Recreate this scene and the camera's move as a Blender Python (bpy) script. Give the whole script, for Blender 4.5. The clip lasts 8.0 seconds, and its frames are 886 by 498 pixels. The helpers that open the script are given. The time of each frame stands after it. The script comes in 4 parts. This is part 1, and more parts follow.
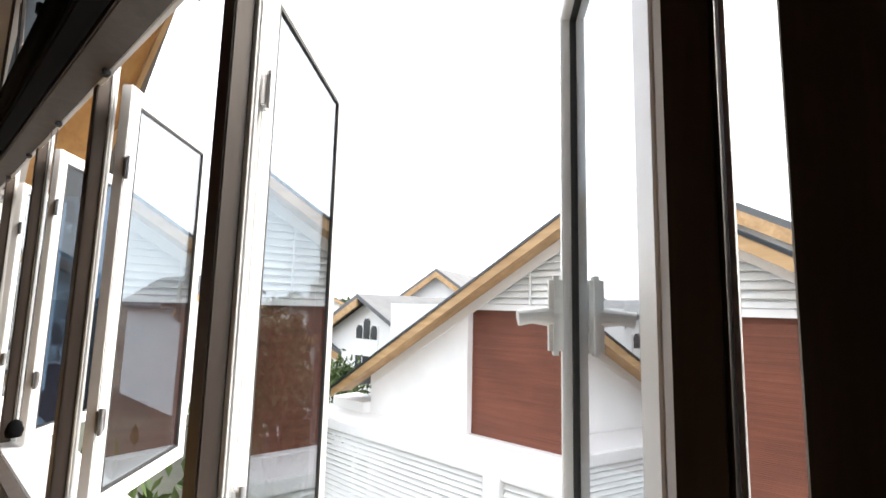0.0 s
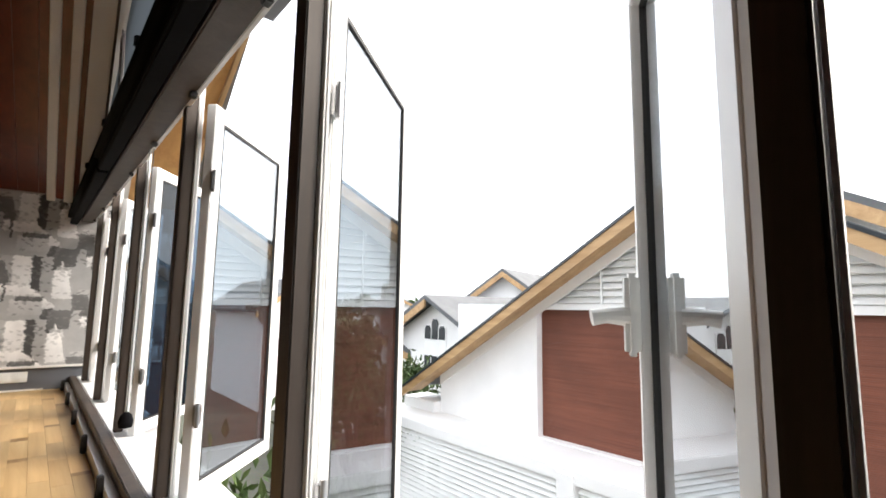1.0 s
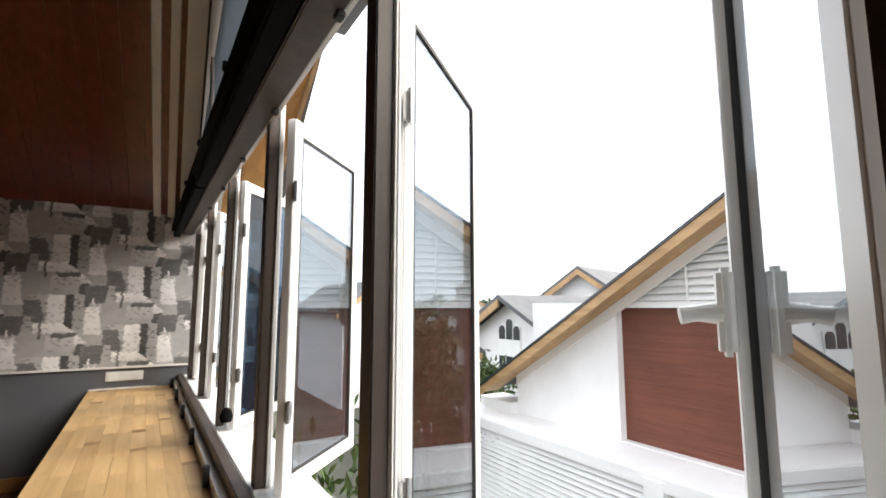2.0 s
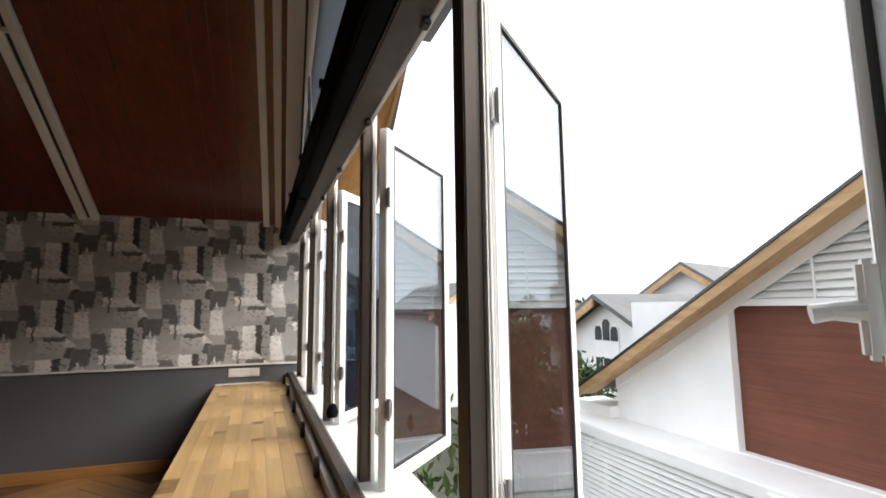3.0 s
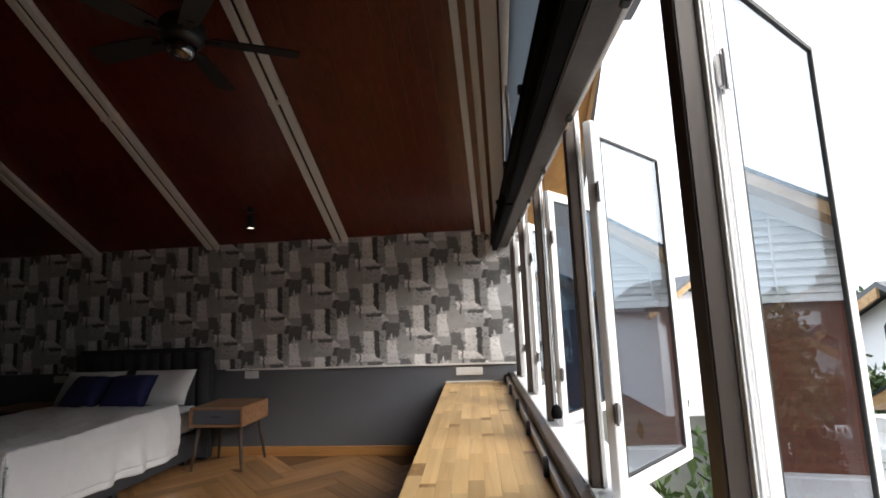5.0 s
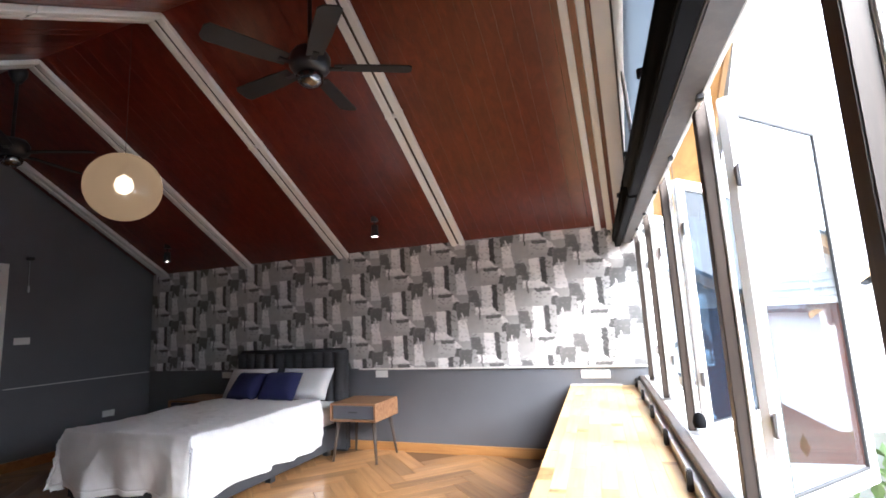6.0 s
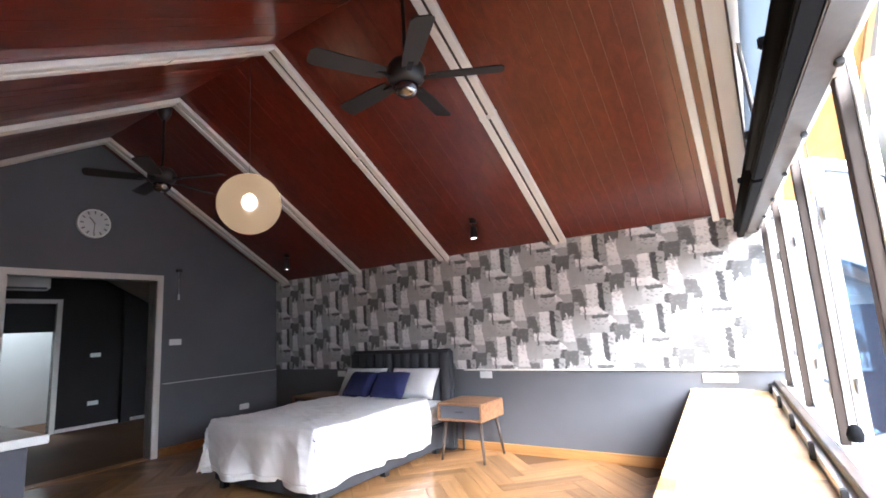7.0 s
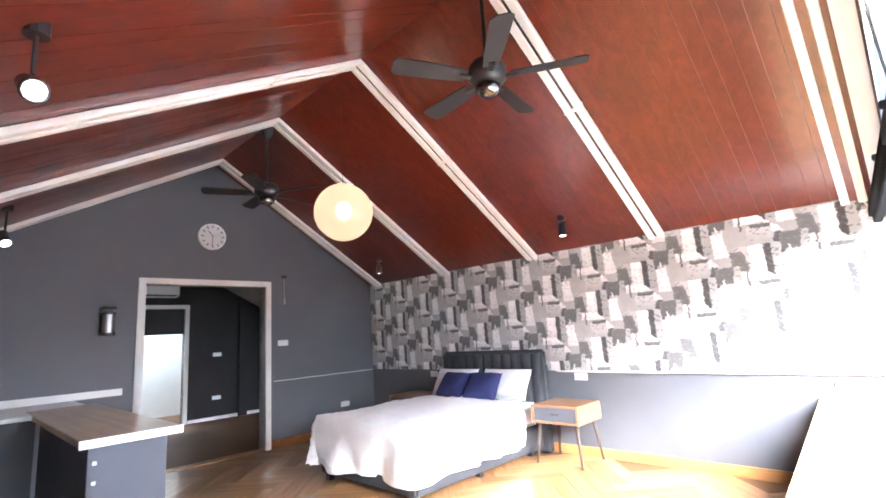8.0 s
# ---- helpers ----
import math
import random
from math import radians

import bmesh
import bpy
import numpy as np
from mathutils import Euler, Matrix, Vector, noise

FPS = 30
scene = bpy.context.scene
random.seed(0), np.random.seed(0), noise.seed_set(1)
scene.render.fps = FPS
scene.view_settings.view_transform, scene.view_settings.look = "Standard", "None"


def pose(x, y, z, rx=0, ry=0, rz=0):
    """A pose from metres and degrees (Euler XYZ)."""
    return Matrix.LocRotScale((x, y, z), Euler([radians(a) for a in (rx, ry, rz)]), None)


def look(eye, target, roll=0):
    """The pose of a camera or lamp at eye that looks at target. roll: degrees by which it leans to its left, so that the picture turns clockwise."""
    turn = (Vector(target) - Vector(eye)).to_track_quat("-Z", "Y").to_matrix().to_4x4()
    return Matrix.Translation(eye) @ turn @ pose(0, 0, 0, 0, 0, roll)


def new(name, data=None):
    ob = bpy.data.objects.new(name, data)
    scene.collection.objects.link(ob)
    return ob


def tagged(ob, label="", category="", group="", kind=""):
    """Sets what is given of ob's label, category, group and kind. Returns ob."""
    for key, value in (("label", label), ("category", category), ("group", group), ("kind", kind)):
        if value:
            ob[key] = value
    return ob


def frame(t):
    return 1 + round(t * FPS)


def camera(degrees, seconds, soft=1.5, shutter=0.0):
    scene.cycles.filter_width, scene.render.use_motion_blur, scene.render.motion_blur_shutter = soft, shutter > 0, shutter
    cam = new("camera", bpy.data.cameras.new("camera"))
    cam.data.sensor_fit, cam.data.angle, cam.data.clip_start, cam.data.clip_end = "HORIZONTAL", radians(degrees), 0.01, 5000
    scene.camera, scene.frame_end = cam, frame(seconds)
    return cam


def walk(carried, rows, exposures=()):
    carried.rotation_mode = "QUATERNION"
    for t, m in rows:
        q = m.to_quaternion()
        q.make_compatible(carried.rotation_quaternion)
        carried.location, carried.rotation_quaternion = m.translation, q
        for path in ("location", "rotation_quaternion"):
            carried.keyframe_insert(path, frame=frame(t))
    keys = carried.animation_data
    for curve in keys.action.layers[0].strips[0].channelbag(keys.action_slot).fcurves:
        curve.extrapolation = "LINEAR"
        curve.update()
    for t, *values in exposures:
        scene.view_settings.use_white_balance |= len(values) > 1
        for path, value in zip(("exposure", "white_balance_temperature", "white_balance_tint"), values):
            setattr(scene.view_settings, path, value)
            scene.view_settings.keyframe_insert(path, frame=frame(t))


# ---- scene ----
# ---- camera: a pan from one standpoint, the lens a little ahead of the turning axis ----
cam = camera(85.9, 8.0, soft=1.7)
EYE = (0.0, 0.0, 1.34)
AHEAD = 0.0375
TURNS = [
    (0.0, -48.63, 6.99, -1.38),
    (0.5, -45.13, 6.90, -1.16),
    (1.0, -40.64, 6.87, -0.83),
    (1.5, -36.56, 6.84, -0.36),
    (3.0, -21.11, 6.98, 0.62),
    (3.5, -15.27, 7.11, 0.96),
    (4.0, -8.46, 7.29, 1.45),
    (4.5, -2.66, 7.51, 1.85),
    (6.0, 17.89, 8.50, 2.84),
    (6.5, 24.19, 8.88, 3.11),
    (7.0, 29.94, 9.25, 3.29),
    (7.5, 34.76, 9.59, 3.42),
    (8.0, 40.55, 9.98, 3.59),
]
EXPOSURES = [(0.0, 2.25, 6600, 10), (1.5, 2.05, 6600, 10), (3.0, 1.8, 6600, 10), (4.0, 1.6, 6500, 10), (4.7, 1.65, 6400, 10),
             (5.8, 3.8, 5750, 10), (6.5, 4.55, 5600, 10), (7.0, 4.85, 5500, 10), (7.5, 5.3, 5500, 10), (8.0, 6.2, 5500, 10)]
walk(cam, [(t, pose(EYE[0] - AHEAD * math.sin(radians(a)), EYE[1] + AHEAD * math.cos(radians(a)), EYE[2], 90 + p, r, a))
           for t, a, p, r in TURNS], EXPOSURES)

# ---- world and sun: bright overcast ----
world = bpy.data.worlds.new("overcast_sky")
scene.world = world
world.use_nodes = True
wn = world.node_tree
sky = wn.nodes.new("ShaderNodeTexSky")
sky.sky_type, sky.sun_disc = "NISHITA", False
sky.sun_elevation, sky.sun_rotation = radians(36), radians(124)
sky.air_density, sky.dust_density, sky.ozone_density = 1.0, 6.0, 0.5
# cloud cover: the clear sky shows through a nearly even white layer
cloud = wn.nodes.new("ShaderNodeMix")
cloud.data_type, cloud.blend_type = "RGBA", "MIX"
cloud.inputs["Factor"].default_value = 0.8
cloud.inputs["B"].default_value = (4.1, 4.25, 4.5, 1)
wn.links.new(sky.outputs[0], cloud.inputs["A"])
wn.links.new(cloud.outputs["Result"], wn.nodes["Background"].inputs[0])
wn.nodes["Background"].inputs[1].default_value = 0.15
sun = new("sun", bpy.data.lights.new("sun", "SUN"))
sun.data.energy, sun.data.angle, sun.data.color = 1.35, radians(40), (1.0, 0.96, 0.9)
sun.matrix_world = look((8, -5.4, 7.0), (0, 0, 0))


# ---- helpers ----
ROOM = pose(0, 0, 0, 0, 0, -3.434)       # the room stands a little askew to the window front


def box(bm, x0, x1, y0, y1, z0, z1, m=None):
    vs = [bm.verts.new(Vector((x, y, z))) for z in (z0, z1) for y in (y0, y1) for x in (x0, x1)]
    if m is not None:
        for v in vs:
            v.co = m @ v.co
    for a in ((0, 2, 3, 1), (4, 5, 7, 6), (0, 1, 5, 4), (2, 6, 7, 3), (0, 4, 6, 2), (1, 3, 7, 5)):
        bm.faces.new([vs[i] for i in a])
    return vs


def prism(bm, points, axis, lo, hi):
    """A slab from an outline in the plane across axis ('x': points are y, z; 'y': x, z; 'z': x, y)."""
    def at(p, d):
        return {"x": (d, p[0], p[1]), "y": (p[0], d, p[1]), "z": (p[0], p[1], d)}[axis]
    a = [bm.verts.new(at(p, lo)) for p in points]
    b = [bm.verts.new(at(p, hi)) for p in points]
    bm.faces.new(a)
    bm.faces.new(b[::-1])
    for i in range(len(a)):
        j = (i + 1) % len(a)
        bm.faces.new((a[i], b[i], b[j], a[j]))


def tube(bm, p, q, r0, r1=None, n=12):
    p, q = Vector(p), Vector(q)
    r1 = r0 if r1 is None else r1
    turn = (q - p).to_track_quat("Z", "Y").to_matrix()
    rings = []
    for c, r in ((p, r0), (q, r1)):
        rings.append([bm.verts.new(c + turn @ Vector((r * math.cos(k * math.tau / n), r * math.sin(k * math.tau / n), 0))) for k in range(n)])
    for k in range(n):
        j = (k + 1) % n
        bm.faces.new((rings[0][k], rings[0][j], rings[1][j], rings[1][k]))
    bm.faces.new(rings[0][::-1])
    bm.faces.new(rings[1])


def lathe(bm, profile, n=24, centre=(0, 0, 0)):
    cx, cy, cz = centre
    rings = [[bm.verts.new((cx + r * math.cos(k * math.tau / n), cy + r * math.sin(k * math.tau / n), cz + z)) for k in range(n)] for r, z in profile]
    for a, b in zip(rings, rings[1:]):
        for k in range(n):
            j = (k + 1) % n
            bm.faces.new((a[k], a[j], b[j], b[k]))
    bm.faces.new(rings[0][::-1])
    bm.faces.new(rings[-1])


def bevel(bm, w, seg=2):
    bmesh.ops.bevel(bm, geom=list(bm.edges), offset=w, segments=seg, affect="EDGES", clamp_overlap=True)


def mesh(name, bm, material, smooth=False):
    bmesh.ops.recalc_face_normals(bm, faces=list(bm.faces))
    me = bpy.data.meshes.new(name)
    bm.to_mesh(me)
    bm.free()
    me.materials.append(material)
    if smooth:
        for p in me.polygons:
            p.use_smooth = True
    return me


def part(name, bm, material, parent, label="", smooth=False, m=None):
    ob = new(name, mesh(name, bm, material, smooth))
    ob.parent = parent
    if m is not None:
        ob.matrix_basis = m
    return tagged(ob, label)


def thing(name, label, category, m, group=""):
    ob = new(name)
    ob.empty_display_size = 0.1
    ob.matrix_basis = m
    return tagged(ob, label, category, group)


def setting(name, bm, material, label, m=None, category=""):
    ob = new(name, mesh(name, bm, material))
    if m is not None:
        ob.matrix_basis = m
    return tagged(ob, label, category or name.split("_")[0], kind="structure")


def B(*a, w=0.0, seg=2):
    bm = bmesh.new()
    box(bm, *a)
    if w:
        bevel(bm, w, seg)
    return bm


# ---- materials ----
def nodes_of(name):
    m = bpy.data.materials.new(name)
    m.use_nodes = True
    t = m.node_tree
    return m, t, t.nodes["Principled BSDF"]


def add(t, kind, **values):
    n = t.nodes.new(kind)
    for k, v in values.items():
        n.inputs[k.replace("_", " ")].default_value = v
    return n


def coords(t, scale=(1, 1, 1), turn=(0, 0, 0)):
    c = t.nodes.new("ShaderNodeTexCoord")
    g = t.nodes.new("ShaderNodeMapping")
    g.inputs["Scale"].default_value = scale
    g.inputs["Rotation"].default_value = [radians(a) for a in turn]
    t.links.new(c.outputs["Object"], g.inputs["Vector"])
    return g


def mix(t, kind, fac, a, b):
    n = t.nodes.new("ShaderNodeMix")
    n.data_type, n.blend_type = "RGBA", kind
    for sock, v in ((n.inputs["Factor"], fac), (n.inputs["A"], a), (n.inputs["B"], b)):
        if hasattr(v, "is_linked"):
            t.links.new(v, sock)
        else:
            sock.default_value = v if isinstance(v, (int, float)) else (*v[:3], 1)
    return n.outputs["Result"]


def ramp(t, source, stops, constant=False):
    r = t.nodes.new("ShaderNodeValToRGB")
    r.color_ramp.interpolation = "CONSTANT" if constant else "LINEAR"
    e = r.color_ramp.elements
    while len(e) < len(stops):
        e.new(0.5)
    for k, (p, c) in zip(e, stops):
        k.position = p
        k.color = (c, c, c, 1) if isinstance(c, (int, float)) else (*c, 1)
    t.links.new(source, r.inputs[0])
    return r.outputs[0]


def bump(t, b, source, strength=0.2, distance=0.005):
    n = add(t, "ShaderNodeBump", Strength=strength, Distance=distance)
    t.links.new(source, n.inputs["Height"])
    t.links.new(n.outputs[0], b.inputs["Normal"])


def paint(name, colour, rough=0.5, metal=0.0, fine=60, coarse=1.5, spread=0.12, relief=0.1, random_tone=0.0):
    """Paint, plaster, plastic or metal: a base colour with blotches and fine grain."""
    m, t, b = nodes_of(name)
    g = coords(t)
    n1 = add(t, "ShaderNodeTexNoise", Scale=coarse, Detail=4.0, Roughness=0.6)
    n2 = add(t, "ShaderNodeTexNoise", Scale=fine, Detail=3.0)
    for n in (n1, n2):
        t.links.new(g.outputs[0], n.inputs["Vector"])
    lo, hi = [c * (1 - spread) for c in colour], [min(1, c * (1 + spread)) for c in colour]
    c = mix(t, "MIX", ramp(t, n1.outputs[0], [(0.3, 0.0), (0.7, 1.0)]), lo, hi)
    c = mix(t, "MULTIPLY", 0.15 + spread, c, n2.outputs["Color"]) if spread > 0.15 else c
    if random_tone:
        info = t.nodes.new("ShaderNodeObjectInfo")
        c = mix(t, "MULTIPLY", 1.0, c, ramp(t, info.outputs["Random"], [(0, 1 - random_tone), (1, 1.0)]))
    t.links.new(c, b.inputs["Base Color"])
    b.inputs["Roughness"].default_value, b.inputs["Metallic"].default_value = rough, metal
    bump(t, b, n2.outputs[0], relief, 0.002)
    return m


def timber(name, dark, light, rough=0.4, along="x", grain=1.0, piece=0.0, knots=0.0, relief=0.15, coat=0.0):
    """Wood with its grain along one axis of the object; piece: how far single pieces differ in tone."""
    m, t, b = nodes_of(name)
    k = {"x": (1.2, 22, 22), "y": (22, 1.2, 22), "z": (22, 22, 1.2)}[along]
    info = t.nodes.new("ShaderNodeObjectInfo")
    g = coords(t, tuple(grain * a for a in k))
    shift = add(t, "ShaderNodeVectorMath")
    far = add(t, "ShaderNodeMath")
    far.operation = "MULTIPLY"
    far.inputs[1].default_value = 40.0
    t.links.new(info.outputs["Random"], far.inputs[0])
    t.links.new(g.outputs[0], shift.inputs[0])
    t.links.new(far.outputs[0], shift.inputs[1])
    n1 = add(t, "ShaderNodeTexNoise", Scale=1.0, Detail=6.0, Roughness=0.65, Distortion=0.6)
    t.links.new(shift.outputs[0], n1.inputs["Vector"])
    broad = coords(t, (0.9, 0.9, 0.9))
    n2 = add(t, "ShaderNodeTexNoise", Scale=1.6, Detail=2.0)
    t.links.new(broad.outputs[0], n2.inputs["Vector"])
    c = mix(t, "MIX", ramp(t, n1.outputs[0], [(0.32, 0.0), (0.68, 1.0)]), dark, light)
    c = mix(t, "MULTIPLY", 1.0, c, ramp(t, n2.outputs[0], [(0.3, 0.78), (0.7, 1.0)]))
    if piece:
        c = mix(t, "MULTIPLY", 1.0, c, ramp(t, info.outputs["Random"], [(0, 1 - piece), (1, 1.0)]))
    if knots:
        v = add(t, "ShaderNodeTexVoronoi", Scale=5.0)
        t.links.new(coords(t, (1, 0.6, 1)).outputs[0], v.inputs["Vector"])
        c = mix(t, "MIX", ramp(t, v.outputs["Distance"], [(0.05, knots), (0.16, 0.0)]), c, [a * 0.5 for a in dark])
    t.links.new(c, b.inputs["Base Color"])
    b.inputs["Roughness"].default_value = rough
    b.inputs["Coat Weight"].default_value, b.inputs["Coat Roughness"].default_value = coat, 0.15
    bump(t, b, n1.outputs[0], relief, 0.002)
    return m


def glow(name, colour, strength):
    m, t, b = nodes_of(name)
    b.inputs["Base Color"].default_value = (*colour, 1)
    b.inputs["Emission Color"].default_value = (*colour, 1)
    b.inputs["Emission Strength"].default_value = strength
    return m


def glass(name, tint=(0.97, 0.985, 0.985), gloss=0.12):
    """Thin window glass: clear, with a mirror's share that grows at a slant."""
    m, t, b = nodes_of(name)
    t.nodes.remove(b)
    clear = t.nodes.new("ShaderNodeBsdfTransparent")
    clear.inputs[0].default_value = (*tint, 1)
    mirror = t.nodes.new("ShaderNodeBsdfGlossy")
    mirror.inputs["Roughness"].default_value = 0.0
    lw = t.nodes.new("ShaderNodeLayerWeight")
    five = add(t, "ShaderNodeMath")
    five.operation = "POWER"
    five.inputs[1].default_value = 5.0
    t.links.new(lw.outputs["Facing"], five.inputs[0])
    twice = add(t, "ShaderNodeMath")
    twice.operation = "MULTIPLY_ADD"
    twice.use_clamp = True
    twice.inputs[1].default_value, twice.inputs[2].default_value = 1.0, gloss
    t.links.new(five.outputs[0], twice.inputs[0])
    s = t.nodes.new("ShaderNodeMixShader")
    t.links.new(twice.outputs[0], s.inputs[0])
    t.links.new(clear.outputs[0], s.inputs[1])
    t.links.new(mirror.outputs[0], s.inputs[2])
    t.links.new(s.outputs[0], t.nodes["Material Output"].inputs[0])
    return m


def wallpaper_material():
    """Collage of grey towers: rows of columns of chance height and tone, one row over the other, repeated as printed."""
    m, t, b = nodes_of("city_wallpaper")
    c = t.nodes.new("ShaderNodeTexCoord")
    sep = t.nodes.new("ShaderNodeSeparateXYZ")
    t.links.new(c.outputs["Object"], sep.inputs[0])

    def calc(op, p, q=0.0, r=0.0):
        n = t.nodes.new("ShaderNodeMath")
        n.operation = op
        for sock, v in zip(n.inputs, (p, q, r)):
            if hasattr(v, "is_linked"):
                t.links.new(v, sock)
            else:
                sock.default_value = v
        return n.outputs[0]

    def chance(v, seed):
        n = t.nodes.new("ShaderNodeTexWhiteNoise")
        n.noise_dimensions = "1D"
        t.links.new(calc("ADD", v, seed), n.inputs["W"])
        return n.outputs["Value"]

    PX, PZ = 0.515, 0.48
    # ragged edges: sides torn row by row, tops cut into spikes
    def torn(scale, amount):
        g = t.nodes.new("ShaderNodeMapping")
        g.inputs["Scale"].default_value = scale
        t.links.new(c.outputs["Object"], g.inputs["Vector"])
        r = add(t, "ShaderNodeTexNoise", Scale=1.0, Detail=3.0, Roughness=0.7)
        t.links.new(g.outputs[0], r.inputs["Vector"])
        return calc("MULTIPLY", calc("SUBTRACT", r.outputs[0], 0.5), amount)

    gx = calc("ADD", sep.outputs["X"], torn((5, 1, 70), 0.065))
    gz = calc("ADD", sep.outputs["Z"], torn((70, 1, 5), 0.045))
    # one printed sheet of towers, from back to front: left, foot, width, height, narrowing to the top, tone
    sheet = ((0.00, 0.40, 0.28, 0.58, 0.0, 0.52), (0.60, 0.78, 0.13, 0.44, 0.0, 0.11), (0.68, 0.84, 0.26, 0.30, -0.15, 0.16),
             (0.95, 0.14, 0.24, 0.26, 0.2, 0.18), (0.24, 0.06, 0.36, 0.24, -0.25, 0.58), (0.30, 0.28, 0.32, 0.07, 0.0, 0.14),
             (0.70, 0.32, 0.24, 0.46, 0.3, 0.90), (0.78, 0.74, 0.05, 0.18, 0.6, 0.82), (0.86, 0.72, 0.045, 0.12, 0.6, 0.80),
             (0.55, 0.42, 0.13, 0.57, 0.0, 0.46), (0.45, 0.42, 0.10, 0.57, 0.0, 0.08), (0.23, 0.48, 0.22, 0.50, 0.08, 0.90),
             (0.08, 0.36, 0.52, 0.16, 0.35, 0.90), (0.60, 0.17, 0.17, 0.16, 0.9, 0.88), (0.15, 0.26, 0.030, 0.29, 0.0, 0.12),
             (0.06, 0.54, 0.14, 0.10, 0.0, 0.16))
    col = mix(t, "MIX", 0.0, (0.46, 0.46, 0.46), (0.46, 0.46, 0.46))
    for k, (left, foot, wide, tall, narrow, grey) in enumerate(sheet):
        x = calc("SUBTRACT", gx, left * PX)
        strip = calc("FLOOR", calc("DIVIDE", x, PX))
        x = calc("WRAP", x, PX, 0.0)
        z = calc("WRAP", calc("ADD", calc("SUBTRACT", gz, foot * PZ), calc("MULTIPLY", strip, PZ / 2)), PZ, 0.0)
        rise = calc("DIVIDE", z, tall * PZ)
        inside = calc("MULTIPLY", calc("LESS_THAN", x, calc("MULTIPLY", calc("MULTIPLY_ADD", rise, -narrow, 1.0), wide * PX)), calc("LESS_THAN", rise, 1.0))
        # rows of small fields, storey over storey
        cell = calc("ADD", calc("MULTIPLY", calc("FLOOR", calc("DIVIDE", x, 0.024)), 17.0), calc("FLOOR", calc("DIVIDE", z, 0.013)))
        field = calc("MULTIPLY_ADD", calc("GREATER_THAN", chance(cell, 5.0 * k), 0.8), -0.22 if grey > 0.3 else 0.05, grey)
        tone = calc("MULTIPLY", field, calc("MULTIPLY_ADD", rise, 0.25, 0.85))
        col = mix(t, "MIX", inside, col, tone)
    n = add(t, "ShaderNodeTexNoise", Scale=14.0, Detail=5.0)
    t.links.new(c.outputs["Object"], n.inputs["Vector"])
    col = mix(t, "MULTIPLY", 0.18, col, ramp(t, n.outputs[0], [(0.35, 0.45), (0.6, 1.0)]))
    col = mix(t, "MULTIPLY", 1.0, col, (0.97, 0.945, 0.93))
    t.links.new(col, b.inputs["Base Color"])
    b.inputs["Roughness"].default_value = 0.55
    bump(t, b, n.outputs[0], 0.08, 0.002)
    return m


MAHOGANY = timber("mahogany_board", (0.094, 0.0128, 0.0052), (0.168, 0.0240, 0.0092), 0.3, "y", 0.7, relief=0.015, coat=0.25)
WALLPAPER = wallpaper_material()
GREY_WALL = paint("slate_grey_wall_paint", (0.115, 0.118, 0.13), 0.55, fine=90, spread=0.06)
WHITE_TRIM = paint("white_satin_paint", (0.78, 0.75, 0.71), 0.4, spread=0.05)
ALU = paint("white_coated_aluminium", (0.8, 0.8, 0.8), 0.35, spread=0.04, relief=0.03)
BROWN_POST = timber("dark_stained_timber", (0.043, 0.031, 0.024), (0.086, 0.061, 0.047), 0.5, "z")
GASKET = paint("black_rubber_gasket", (0.02, 0.02, 0.02), 0.6)
BLACK = paint("black_fabric_blind", (0.004, 0.004, 0.005), 0.9, fine=300, spread=0.3)
BLACK.node_tree.nodes["Principled BSDF"].inputs["Specular IOR Level"].default_value = 0.12
BLACK_METAL = paint("black_coated_metal", (0.02, 0.02, 0.022), 0.4, spread=0.2)
STEEL = paint("brushed_steel", (0.55, 0.55, 0.56), 0.3, 1.0)
CHROME = paint("dark_chrome", (0.25, 0.25, 0.26), 0.12, 1.0)
GLASS = glass("solar_window_glass", (0.68, 0.73, 0.76), 0.32)
FROST = nodes_of("frosted_glass")[0]
# the unlit hall's shade is put into this even near-black colour
HALL_WALL = paint("shade_darkened_hall_wall", (0.024, 0.021, 0.021), 0.8)
HALL_SOFFIT = paint("taupe_soffit_paint", (0.36, 0.32, 0.29), 0.8)
CONCRETE = paint("weathered_concrete", (0.17, 0.165, 0.155), 0.9, fine=20, spread=0.18, relief=0.4)
# same solar glass, with its dark backdrop and reflection put into the tint
DARKENED_GLASS = glass("darkened_solar_glass", (0.22, 0.29, 0.36), 0.04)
BENCH = timber("light_stave_wood", (0.56, 0.34, 0.14), (0.76, 0.52, 0.25), 0.4, "y", 0.6, 0.22, 0.0, relief=0.06)
BENCH_KNOT = timber("knotty_stave_wood", (0.22, 0.115, 0.045), (0.46, 0.27, 0.11), 0.4, "y", 0.9, 0.25, 0.0, relief=0.06)
FLOOR = timber("oak_herringbone", (0.40, 0.19, 0.07), (0.66, 0.37, 0.16), 0.3, "x", 0.7, 0.42, relief=0.05, coat=0.6)
SUBFLOOR = paint("dark_floor_joint", (0.14, 0.07, 0.03), 0.6)
SKIRT = timber("honey_skirting_wood", (0.42, 0.19, 0.06), (0.6, 0.31, 0.11), 0.35, "x")
FAN_BLADE = paint("dark_fan_blade", (0.022, 0.022, 0.024), 0.55, spread=0.2)
WALNUT = timber("walnut_veneer", (0.25, 0.12, 0.055), (0.46, 0.25, 0.13), 0.4, "x", 0.8)
SLATE = paint("slate_lacquer", (0.075, 0.08, 0.10), 0.4)
LINEN = paint("white_cotton", (0.81, 0.81, 0.82), 0.9, fine=220, coarse=3, spread=0.04, relief=0.25)
